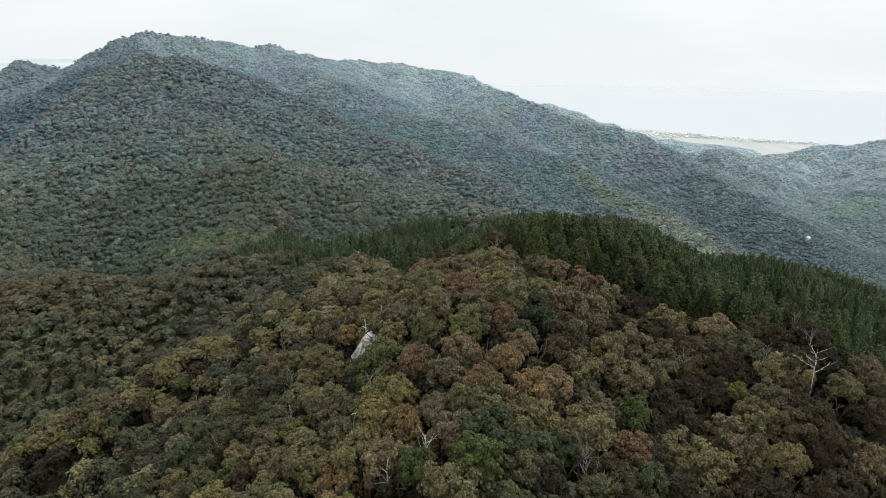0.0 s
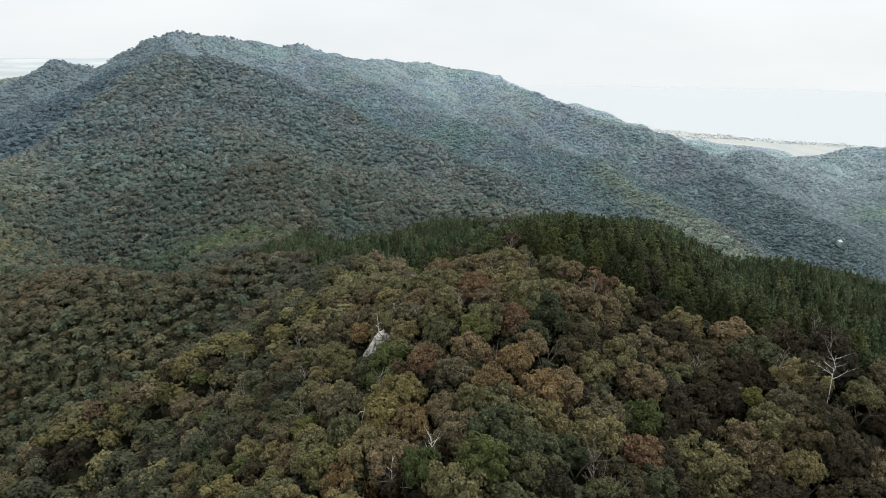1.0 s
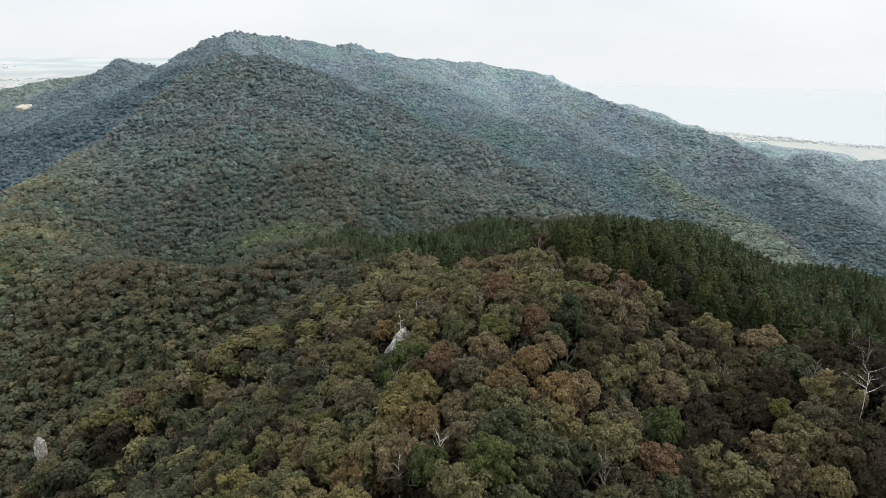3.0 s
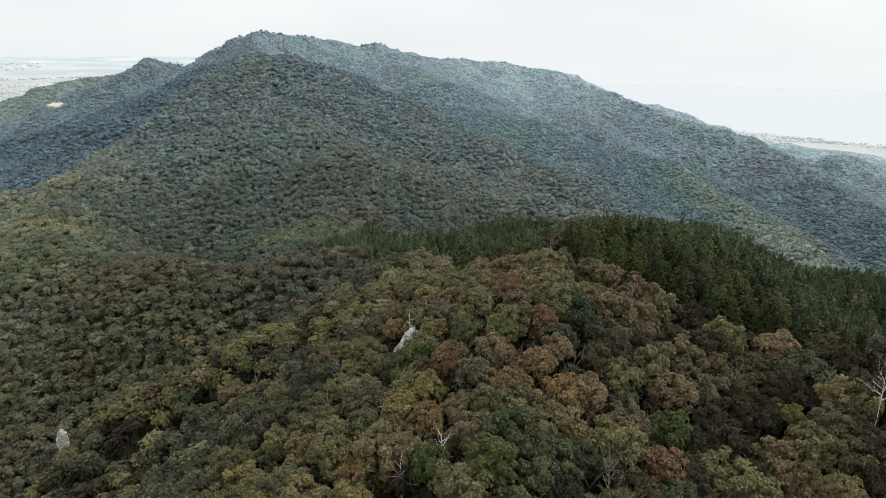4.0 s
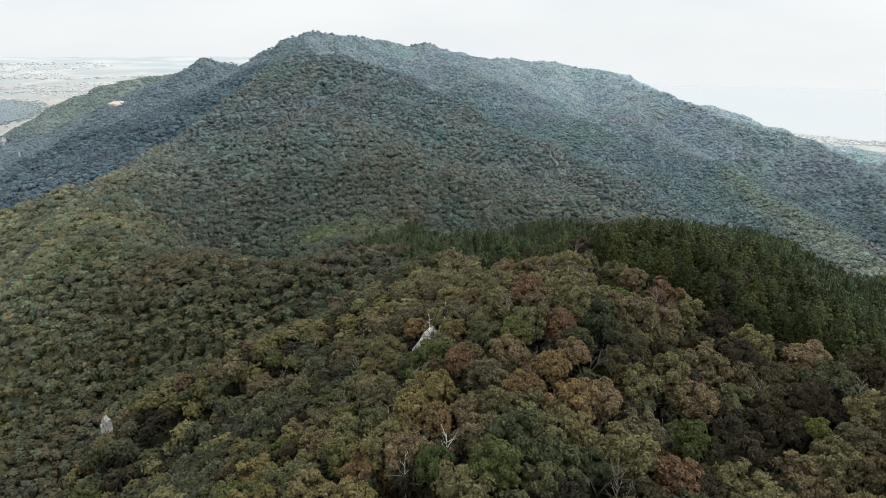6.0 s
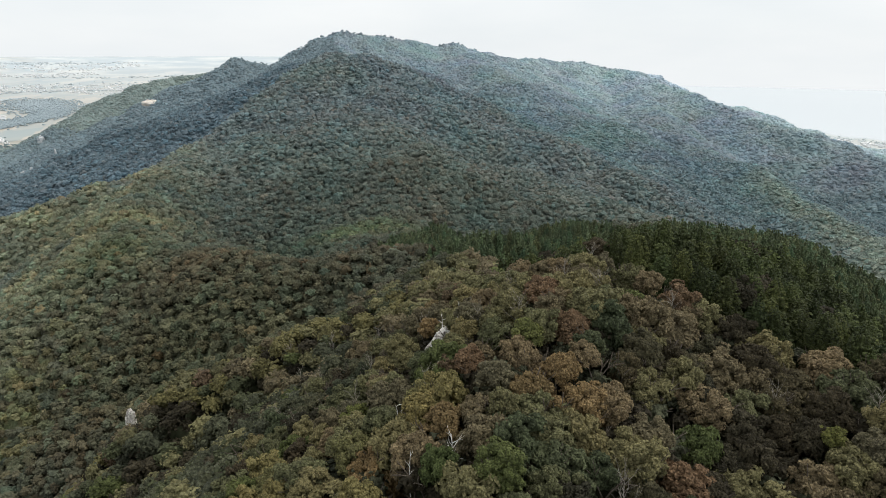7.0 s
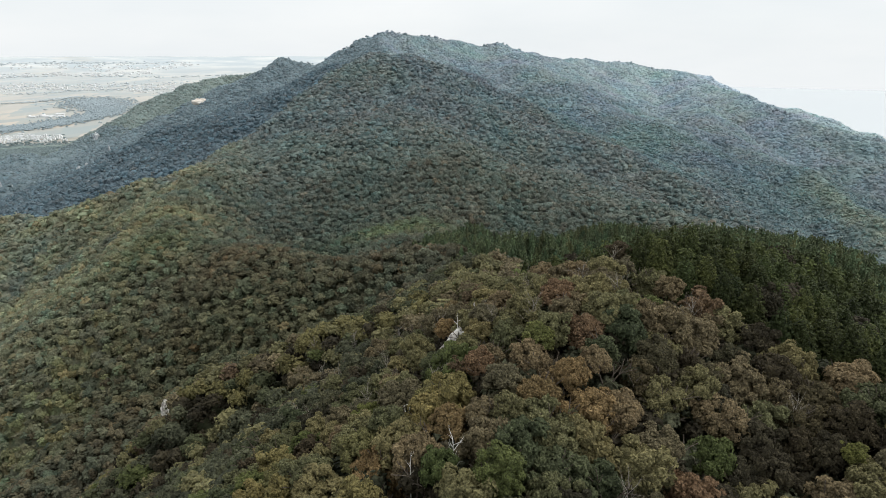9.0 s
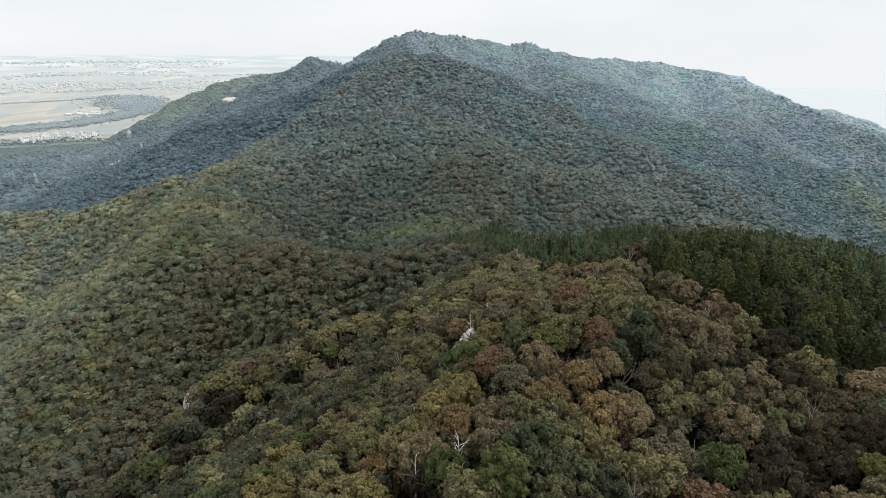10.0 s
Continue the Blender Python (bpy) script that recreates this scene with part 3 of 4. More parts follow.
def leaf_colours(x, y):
    """Leaf colours of the woods: haze painted in by distance, then by slope, by stand, and tree by tree."""
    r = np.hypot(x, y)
    # haze painted in: leaves grow paler and bluer with distance r
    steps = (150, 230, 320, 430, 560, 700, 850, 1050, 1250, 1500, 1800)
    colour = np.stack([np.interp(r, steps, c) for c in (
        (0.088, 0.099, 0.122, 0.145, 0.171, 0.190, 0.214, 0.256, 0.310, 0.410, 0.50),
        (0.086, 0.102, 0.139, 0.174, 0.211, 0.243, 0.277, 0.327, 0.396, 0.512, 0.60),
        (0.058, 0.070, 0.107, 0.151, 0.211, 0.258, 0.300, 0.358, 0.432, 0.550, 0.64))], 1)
    # stands of greener and browner trees
    stands = 0.6 * ripple_noise(x, y, 150, 31) + 0.55 * ripple_noise(x, y, 55, 32)
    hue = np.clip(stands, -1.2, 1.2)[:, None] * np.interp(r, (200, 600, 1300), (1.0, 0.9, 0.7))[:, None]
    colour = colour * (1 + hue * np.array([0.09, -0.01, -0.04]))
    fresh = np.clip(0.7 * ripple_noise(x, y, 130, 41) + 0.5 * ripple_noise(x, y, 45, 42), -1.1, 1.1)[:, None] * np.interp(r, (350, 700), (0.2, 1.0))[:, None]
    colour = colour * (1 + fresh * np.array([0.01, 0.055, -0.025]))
    # the greener slopes east of the front summit, and sunlight painted as pale patches under the main crest
    fold = np.interp(x, (-240, -137, -66, -2, 60), (690, 650, 620, 590, 560))
    east = np.clip((y - fold) / 40, 0, 1) * np.clip((980 - r) / 150, 0, 1) * (x > -250)
    colour = colour * (1 + east[:, None] * np.array([-0.07, 0.01, 0.0]))
    colour = colour * (1 + 0.09 * spot(x, y, -10, 1220, 100, 130) + 0.07 * spot(x, y, -250, 1130, 90, 110))[:, None]
    colour = colour * (1 - 0.16 * spot(x, y, 80, 900, 70, 120))[:, None]
    # the eastern spur: pale crest, blue-green flanks
    crest = np.interp(y, (380, 466, 550, 690, 800), (172, 182, 197, 190, 165))
    spur = np.exp(-((x - crest + 8) / 16) ** 2) * np.clip((y - 360) / 40, 0, 1) * np.clip((840 - y) / 80, 0, 1)
    beside = np.clip((x - crest - 18) / 20, 0, 1) * np.clip((1000 - y) / 200, 0, 1) * (y > 330) + 0.6 * np.clip((crest - 30 - x) / 20, 0, 1) * (x > 50) * (y > 330) * (y < 800)
    colour = toward(colour, (0.146, 0.196, 0.210), np.clip(beside, 0, 1) * np.clip(0.65 + 0.35 * ripple_noise(x, y, 80, 43), 0.2, 0.95))
    colour = toward(colour, (0.248, 0.298, 0.240), 0.85 * spur)
    # far eastern slopes: haze painted paler the farther they lie
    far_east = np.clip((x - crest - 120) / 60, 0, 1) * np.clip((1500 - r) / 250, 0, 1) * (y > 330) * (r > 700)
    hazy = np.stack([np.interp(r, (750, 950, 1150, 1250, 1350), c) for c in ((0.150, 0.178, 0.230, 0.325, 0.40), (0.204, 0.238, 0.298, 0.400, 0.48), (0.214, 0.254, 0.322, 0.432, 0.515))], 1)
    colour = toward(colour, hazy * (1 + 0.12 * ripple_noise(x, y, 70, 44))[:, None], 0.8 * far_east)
    # the meadow-green plantation on the eastern hill
    colour = toward(colour, (0.228, 0.327, 0.274), 0.8 * spot(x, y, 560, 900, 50, 40))
    # the face west of the front crest: its blue shade painted into the leaf colour
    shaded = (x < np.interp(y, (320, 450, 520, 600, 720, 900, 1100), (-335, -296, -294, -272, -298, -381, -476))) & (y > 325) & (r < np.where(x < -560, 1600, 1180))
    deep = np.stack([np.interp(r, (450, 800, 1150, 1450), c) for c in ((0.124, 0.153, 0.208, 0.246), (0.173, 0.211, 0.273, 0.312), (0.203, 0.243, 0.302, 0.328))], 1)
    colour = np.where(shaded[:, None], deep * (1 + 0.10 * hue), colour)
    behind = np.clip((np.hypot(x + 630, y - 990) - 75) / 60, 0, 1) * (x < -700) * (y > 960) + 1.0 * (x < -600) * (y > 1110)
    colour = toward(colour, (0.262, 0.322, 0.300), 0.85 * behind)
    # the saddle: a fresh green stand; ochre stands along the western crests; olive woods farther west, sunlight painted
    # into their colour
    near = r < 470
    colour = toward(colour, (0.158, 0.212, 0.096), 0.75 * near * np.clip(1.4 * spot(x, y, -112, 303, 24, 19), 0, 1) * (0.75 + 0.35 * ripple_noise(x, y, 22, 39)))
    colour = toward(colour, (0.078, 0.112, 0.075), 0.75 * near * spot(x, y, -150, 300, 30, 18))
    colour = toward(colour, (0.142, 0.123, 0.076), 0.8 * near * np.clip(1.3 * spot(x, y, -128, 212, 24, 15), 0, 1))
    colour = toward(colour, (0.120, 0.109, 0.072), 0.6 * near * spot(x, y, -80, 215, 34, 16))
    colour = toward(colour, (0.224, 0.211, 0.109), 0.75 * near * np.clip(1.3 * spot((x + 215) * 0.8 + (y - 258) * 0.6, (y - 258) * 0.8 - (x + 215) * 0.6, 0, 0, 26, 9), 0, 1))
    colour = toward(colour, (0.112, 0.153, 0.065), 0.6 * near * spot(x, y, -190, 222, 24, 18))
    west = np.clip((-0.62 * y - x) / 80, 0, 1) * (r < 620) * np.clip((r - 225) / 90, 0, 1) * ~shaded
    colour = toward(colour, (0.275, 0.282, 0.168), 0.9 * west * (0.6 + 0.45 * ripple_noise(x, y, 40, 37)))
    colour = toward(colour, (0.232, 0.226, 0.098), 0.8 * spot(x, y, -182, 162, 30, 30) * np.clip(0.45 + 0.7 * ripple_noise(x, y, 14, 45), 0, 1))
    hollow = np.clip(1.25 * spot(x, y, -112, 172, 42, 26), 0, 1)
    colour = toward(colour, (0.112, 0.118, 0.067), 0.8 * hollow)
    colour = toward(colour, (0.082, 0.111, 0.052), 0.85 * is_conifer(x, y))
    # tree by tree
    vary = np.random.default_rng(len(x))
    shade = np.exp(vary.normal(0, np.interp(r, (200, 1200), (0.20, 0.07)), x.shape))[:, None]
    tint = vary.normal(0, 1, x.shape)[:, None] * np.interp(r, (200, 1200), (1.0, 0.3))[:, None]
    odd = (vary.uniform(0, 1, x.shape) < 0.03) & (r < 650)
    colour = colour * shade * (1 + tint * np.array([0.07, -0.02, -0.05]))
    return np.where(odd[:, None], colour * np.array([1.12, 0.98, 0.9]), colour)


def kind_colours(names):
    """The leaf colour of each tree of the near hill's kinds."""
    vary = np.random.default_rng(len(names))
    low = np.array([PALETTE[k][0] for k in names])
    high = np.array([PALETTE[k][1] for k in names])
    return (low + (high - low) * vary.uniform(0.25, 0.75, (len(names), 1))) * np.exp(vary.normal(0, 0.12, (len(names), 1)))


def forest(name, label, x, y, colour, radius, crowns, pointed=(), needle=None, top=TREE, squat=1.0, shake=0.9, material=None, smooth=False):
    """Many trees as one mesh: crowns picked by turn from the given templates, each with its own leaf colour."""
    z = land(x, y)
    vs, ts, leaf, base = [], [], [], 0
    which = rng.integers(0, len(crowns), x.shape)
    if needle is not None:
        which = np.where(needle, which % len(pointed) + len(crowns), which)
    for w, (v, t) in enumerate(list(crowns) + list(pointed)):
        at = np.nonzero(which == w)[0]
        if not len(at):
            continue
        turn = rng.uniform(0, 6.283, len(at))
        c, s = np.cos(turn)[:, None], np.sin(turn)[:, None]
        tall = w >= len(crowns)
        wide = radius[at][:, None]
        high = rng.uniform(6.6, 9.0, (len(at), 1)) / 3 if tall else wide * rng.uniform(0.72, 1.2, (len(at), 1)) * squat
        oval = 1.0 if tall else rng.uniform(0.80, 1.22, (len(at), 1))
        px = x[at][:, None] + (v[:, 0] * c * oval - v[:, 1] * s / oval) * wide
        py = y[at][:, None] + (v[:, 0] * s * oval + v[:, 1] * c / oval) * wide
        foot = z[at][:, None] + (0.6 if tall else top - radius[at][:, None] * 0.8 * squat + rng.uniform(-shake, shake, (len(at), 1)))
        pz = foot + v[:, 2] * high
        n = len(v)
        step = (base + np.arange(len(at)) * n)[:, None, None]
        vs.append(np.stack([px, py, pz], -1).reshape(-1, 3))
        ts.append((t[None] + step).reshape(-1, 3))
        leaf.append(np.repeat(colour[at], n, axis=0))
        base += n * len(at)
    me = mesh_of(name, np.concatenate(vs), np.concatenate(ts), [], [material or FAR_LEAVES], smooth=smooth, leaf=np.concatenate(leaf))
    return tagged(new(name, me), label, "forest", kind="stuff")


FLIGHT_ENDS = ((0.0, 0.0), (16.0, 3.0))  # x, y near the start and end of the camera's flight


def in_sight(x, y):
    """True where the woods can be seen from the camera's flight; a tenth of the hidden trees are kept."""
    seen = np.random.default_rng(3).uniform(0, 1, x.shape) < 0.1
    steps = np.geomspace(50, 2000, 420)
    lines = np.radians(np.arange(-60, 40.01, 0.3))
    for ex, ey in FLIGHT_ENDS:
        a, d = np.meshgrid(lines, steps, indexing="ij")
        rise = (land(ex + d * np.sin(a), ey + d * np.cos(a)) + TREE * 0.8 - EYE) / d
        skyline = np.maximum.accumulate(rise, axis=1)
        r = np.hypot(x - ex, y - ey)
        i = np.clip(np.round((np.degrees(np.arctan2(x - ex, y - ey)) + 60) / 0.3).astype(int), 0, len(lines) - 1)
        j = np.clip(np.searchsorted(steps, r - 9) - 1, 0, len(steps) - 1)
        seen |= (land(x, y) + TREE + 3.0 - EYE) / r > skyline[i, j]
    return seen | (np.hypot(x, y) < 62)


# all tree places, by distance
ACCENTS = (  # x, y, kind, crown radius of trees that stand out on the near hill
    (7.0, 76.8, "russet", 2.7), (0.2, 90.0, "ochre", 2.3), (24.2, 80.0, "brown", 3.8), (34.4, 71.5, "lime", 1.3),
    (36.0, 69.5, "olive", 3.3), (5.1, 62.8, "olive", 3.4), (11.9, 67.0, "brown", 3.0), (14.7, 62.2, "olive", 3.5),
    (3.0, 53.6, "verdant", 3.0), (-2.5, 53.2, "verdant", 1.8), (-16.5, 68.3, "lime", 2.0), (-3.8, 60.0, "ochre", 2.4),
    (-9.9, 56.1, "ochre", 3.2), (-6.2, 79.6, "olive", 2.0), (-2.8, 79.8, "olive", 1.9), (2.5, 72.5, "verdant", 2.0),
    (15.5, 79.0, "olive", 3.4), (15.8, 72.3, "olive", 2.8), (21.2, 68.6, "verdant", 2.9), (28.7, 64.8, "olive", 3.8),
    (-6.1, 70.5, "russet", 1.4), (9.2, 71.4, "brown", 2.0), (41.3, 68.7, "khaki", 2.2), (-40.0, 94.5, "ochre", 2.3), (-33.4, 94.0, "brown", 2.9),
)
CRAGS = (  # x, y, width, height, turn of the bare rocks on the far ridges
    (-948, 938, 16, 20, 0), (-785, 742, 10, 12, 40), (-779, 750, 7, 11, 10), (-788, 735, 7, 8, 75), (-767, 783, 5, 17, 80),
    (-858, 674, 5, 15, 30), (-846, 666, 5, 20, 60), (-841, 657, 4, 11, 20), (-843, 681, 4, 9, 0), (-690, 842, 4, 9, 15),
    (-255.7, 574, 2.6, 5, 60), (-255, 565, 2.2, 4.5, 20), (-254.7, 556, 2.0, 4, 0), (-242, 530, 2.6, 3.4, 50),
    (162, 1123, 7, 10, 0), (-703, 917, 32, 13, 35),
)
CLEARED = ((-10.4, 81.0, 2.9), (-10.8, 78.0, 2.9), (-10.0, 83.5, 1.6), (-119.5, 145.3, 3.6), (-116.0, 141.2, 3.2), (42.6, 71.0, 1.2), (-1.7, 54.8, 1.6), (0.5, 79.5, 1.4))


def hilltop(x, y):
    """The part of the near hill that carries large spreading crowns."""
    return (x > -20 + 0.1 * y) & (y < 102) & (x < 60)


X, Y = stand(-170, 150, -70, 250, 4.2, 1)
big = hilltop(X, Y)
X2, Y2 = stand(-170, 150, -70, 250, 3.7, 12)
small = ~hilltop(X2, Y2)
small &= ~is_conifer(X2, Y2)
big &= ~is_conifer(X, Y)
X3, Y3 = stand(-170, 150, -70, 250, 4.1, 14)
pines = is_conifer(X3, Y3)
X, Y = np.concatenate([X[big], X2[small], X3[pines]]), np.concatenate([Y[big], Y2[small], Y3[pines]])
R = np.hypot(X, Y)
AZ = np.degrees(np.arctan2(X, Y))
view = (AZ > -66) & (AZ < 48)
size = np.random.default_rng(7).uniform(2.0, 3.9, X.shape) * np.where(hilltop(X, Y), 1.0, 0.83)
size = np.where(is_conifer(X, Y), np.random.default_rng(8).uniform(2.2, 3.4, X.shape), size)
close = (R < 165) & (Y > -60) & (view | (R < 60))
for x, y, kind, radius in ACCENTS:
    close &= np.hypot(X - x, Y - y) > 0.42 * (radius + size)
for x, y, radius in CLEARED:
    close &= np.hypot(X - x, Y - y) > radius
X, Y, R, size = X[close], Y[close], R[close], size[close]
# the single trees: the nearest flanks and top of the near hill
order = np.argsort(np.hypot((X - 10) * 0.8, Y - 72))
near_kind = pick_kinds(X, Y)
pine = np.isin(near_kind[order], ("conifer", "fir"))
single = np.concatenate([order[~pine][:270], order[pine][:64]])
others = np.setdiff1d(order, single)
others = others[in_sight(X[others], Y[others])]
BROAD = [broadleaf_crown(40 + s, 30, 32, 0.068) for s in range(6)]
POINTED = [conifer_crown(60 + s, 30, 24, 0.125, 4) for s in range(3)]
BROAD_MID = [lobed_crown(70 + s, 4, 60, 0.165, 0.7, 4) for s in range(6)]
POINTED_MID = [conifer_crown(80 + s, 15, 13, 0.21, 4) for s in range(3)]
BROAD_FAR = [lobed_crown(90 + s, 0, 15, 0.29, 0.78, 4) for s in range(8)]
POINTED_FAR = [conifer_crown(95 + s, 8, 7, 0.34, 4) for s in range(3)]
BROAD_TINY = [lobed_crown(110 + s, 0, 5, 0.42, 0.82, 3) for s in range(10)]
POINTED_TINY = [conifer_crown(120 + s, 3, 3, 0.62, 4) for s in range(3)]
SHRUBS = [lobed_crown(105 + s, 0, 22, 0.25, 0.8, 4) for s in range(6)]
DISTANT = [lobed_crown(140 + s, 0, 2, 0.66, 0.86, 3) for s in range(12)]
SPECKS = [lobed_crown(130 + s, 0, 1, 0.6, 0.88, 4) for s in range(10)]

TRUNKS = []
for s in range(4):
    v, f = branching(s + 5, 3.7, 0.17, 3, 2, 0.4)
    TRUNKS.append(mesh_of("trunk", v, [], f, [bark], smooth=True))
STRAIGHT = []
for s in range(2):
    v, f = branching(s + 15, 5.0, 0.16, 0, 0)
    STRAIGHT.append(mesh_of("trunk", v, [], f, [bark], smooth=True))
CROWNS = {}
for k, m in SINGLE.items():
    for w, (v, t) in enumerate(POINTED if k in ("conifer", "fir") else BROAD):
        CROWNS[k, w] = mesh_of("crown", v, t, [], [m])
WORDS = {
    "olive": "olive-green broadleaf tree with a rounded crown on the hill",
    "brown": "brownish autumn oak with a rounded clumpy crown",
    "russet": "russet autumn tree among the hill's broadleaf trees",
    "fir": "pointed conifer, shade painted into its very dark green",
    "umber": "brown autumn tree with shade painted into its dim leaf colour",
    "khaki": "olive-brown autumn tree, its colour dulled for shade on the hill's eastern side",
    "fern": "dark olive-green broadleaf tree on the steep flank",
    "green": "deep green evergreen broadleaf tree on the hill",
    "verdant": "fresh green broadleaf tree among autumn trees",
    "lime": "bright yellow-green broadleaf tree on the hill",
    "ochre": "pale orange autumn tree on the hill",
    "gold": "yellow-olive broadleaf tree along the hill's edge",
    "conifer": "dark green pointed conifer in the stand behind the hilltop",
}


def single_tree(x, y, kind, radius, seed):
    """A broadleaf tree or conifer of its own, with its trunk and crown."""
    z = float(land(np.array([x]), np.array([y]))[0])
    pick = np.random.default_rng(seed)
    pointed = kind in ("conifer", "fir")
    tree = new("conifer_tree" if pointed else "broadleaf_tree")
    tree.empty_display_size = 0.5
    tree.matrix_world = pose(x, y, z, 0, 0, pick.uniform(0, 360))
    trunks = STRAIGHT if pointed else TRUNKS
    part("trunk", trunks[seed % len(trunks)], tree, "dark trunk and limbs")
    crown = part("crown", CROWNS[kind, seed % (3 if pointed else 6)], tree)
    if pointed:
        crown.location, crown.scale = (0, 0, 0.9), (radius, radius, pick.uniform(6.8, 9.2) / 3)
    else:
        high = radius * pick.uniform(1.0, 1.4)
        crown.location, crown.scale = (0, 0, TREE - 0.85 * high + pick.uniform(-0.7, 1.0)), (radius, radius * pick.uniform(0.9, 1.1), high)
    return tagged(tree, WORDS[kind], "tree", "trees on the near hill")


for number, (x, y, kind, radius) in enumerate(ACCENTS):
    single_tree(x, y, kind, radius, 500 + number)
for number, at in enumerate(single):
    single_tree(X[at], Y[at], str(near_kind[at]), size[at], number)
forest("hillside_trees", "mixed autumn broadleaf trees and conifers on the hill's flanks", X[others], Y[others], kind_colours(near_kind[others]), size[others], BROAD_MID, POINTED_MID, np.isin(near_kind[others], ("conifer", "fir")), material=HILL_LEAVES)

X, Y = stand(-105, 100, 15, 150, 3.1, 9)
keep = (np.hypot(X, Y) < 150) & ~is_conifer(X, Y)
for x, y, radius in CLEARED:
    keep &= np.hypot(X - x, Y - y) > radius * 0.7
X, Y = X[keep], Y[keep]
keep = in_sight(X, Y)
X, Y = X[keep], Y[keep]
# dim leaf colours put the shade between crowns into the shrubs
understory = kind_colours(np.where(np.random.default_rng(5).uniform(0, 1, X.shape) < 0.5, "fern", "umber"))
forest("undergrowth", "shrubs and saplings under the hill's trees, shade of the gaps in their colour", X, Y, understory, np.random.default_rng(6).uniform(1.3, 2.1, X.shape), SHRUBS, top=5.3, material=HILL_LEAVES)

X, Y = stand(-420, 330, -60, 430, 3.5, 2)
R, AZ = np.hypot(X, Y), np.degrees(np.arctan2(X, Y))
keep = (R >= 165) & (R < 420) & (AZ > -58) & (AZ < 37)
for x, y, radius in CLEARED:
    keep &= np.hypot(X - x, Y - y) > radius
X, Y = X[keep], Y[keep]
keep = in_sight(X, Y)
X, Y = X[keep], Y[keep]
needle = is_conifer(X, Y) | (rng.uniform(0, 1, X.shape) < 0.015)
forest("valley_woods", "dense mixed woods in green, olive and brown on the slopes", X, Y, leaf_colours(X, Y), np.where(needle, 1.9, 2.15) * np.exp(np.clip(rng.normal(0, 0.26, X.shape), -0.5, 0.55)), BROAD_FAR, POINTED_FAR, needle, shake=0.8, material=HILL_LEAVES)


def off_rocks(x, y):
    """True away from the bare rocks."""
    free = np.full(x.shape, True)
    for cx, cy, wide, high, turn in CRAGS:
        free &= (np.hypot(x - cx, y - cy) > wide * 0.40) & (np.hypot(x - cx * 0.99, y - cy * 0.99) > wide * 0.38)
    return free


X, Y = stand(-820, 640, 150, 920, 3.9, 3)
R, AZ = np.hypot(X, Y), np.degrees(np.arctan2(X, Y))
keep = (R >= 420) & (R < 880) & (AZ > -57) & (AZ < 36)
X, Y = X[keep], Y[keep]
keep = in_sight(X, Y) & off_rocks(X, Y)
X, Y = X[keep], Y[keep]
needle = rng.uniform(0, 1, X.shape) < 0.02
forest("mountain_woods", "woods covering the mountain's nearer spurs, haze and shade painted bluish into their leaves", X, Y, leaf_colours(X, Y), 2.5 * np.exp(np.clip(rng.normal(0, 0.30, X.shape), -0.6, 0.6)), BROAD_TINY, POINTED_TINY, needle, squat=0.9, shake=0.75)
X, Y = stand(-1350, 1050, 350, 1850, 4.7, 4)
R, AZ = np.hypot(X, Y), np.degrees(np.arctan2(X, Y))
keep = (R >= 880) & (R < 1850) & (AZ > -57) & (AZ < 36) & (Y < np.interp(X, (-1350, -980, -800, -600, -460, -280, -88, 60, 130), (1200, 1130, 1280, 1100, 1180, 1280, 1550, 1500, 1850)))
X, Y, R = X[keep], Y[keep], R[keep]
keep = in_sight(X, Y) & off_rocks(X, Y) & (land(X, Y) > np.where(R < 1480, -20, 3.2))
X, Y = X[keep], Y[keep]
forest("far_woods", "woods covering the far ridges, haze painted blue-grey into their leaves", X, Y, leaf_colours(X, Y), 3.3 * np.exp(np.clip(rng.normal(0, 0.30, X.shape), -0.6, 0.6)), DISTANT, POINTED_TINY, rng.uniform(0, 1, X.shape) < 0.008, squat=0.8, shake=0.6, smooth=True)


# taller trees that stand out along the skyline of the main ridge
crest = np.array([p[:2] for p in RIDGES["main_ridge"][0][:16]], float)
leg = rng.integers(0, len(crest) - 1, 110)
along = rng.uniform(0, 1, (110, 1))
tops = crest[leg] * (1 - along) + crest[leg + 1] * along + rng.normal(0, 3.0, (110, 2))
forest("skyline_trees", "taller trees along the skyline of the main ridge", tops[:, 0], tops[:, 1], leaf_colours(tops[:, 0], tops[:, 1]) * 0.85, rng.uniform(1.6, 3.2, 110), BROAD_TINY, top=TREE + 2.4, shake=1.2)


# a leaf sheet, closed and uneven, added between the mountain's crowns to lighten their gaps
bearings = np.radians(np.arange(-58, 37.01, 0.3))
reach = np.geomspace(168, 1840, 300)
A, D = np.meshgrid(bearings, reach)
shaken = np.random.default_rng(17)
A = A + shaken.uniform(-0.3, 0.3, A.shape) * radians(0.3)
D = D * (1 + shaken.uniform(-0.3, 0.3, D.shape) * 0.008)
LX, LY = D * np.sin(A), D * np.cos(A)
LZ = land(LX, LY)
open_ground = ~off_rocks(LX.ravel(), LY.ravel()).reshape(LX.shape) | (LZ < np.where(D < 1480, -30, 3.0))
for x, y, radius in CLEARED:
    open_ground |= np.hypot(LX - x, LY - y) < radius + 1
# the sheet lies shallower far off, so gaps look less dark, as through haze
deep = np.where(is_conifer(LX, LY), 6.5, np.interp(D, (170, 300, 420, 900, 1300), (4.4, 3.5, 2.9, 2.0, 1.4)))
LZ = LZ + np.where(open_ground, -1.0, TREE - deep + shaken.normal(0, 0.8, LZ.shape))
n = len(bearings)
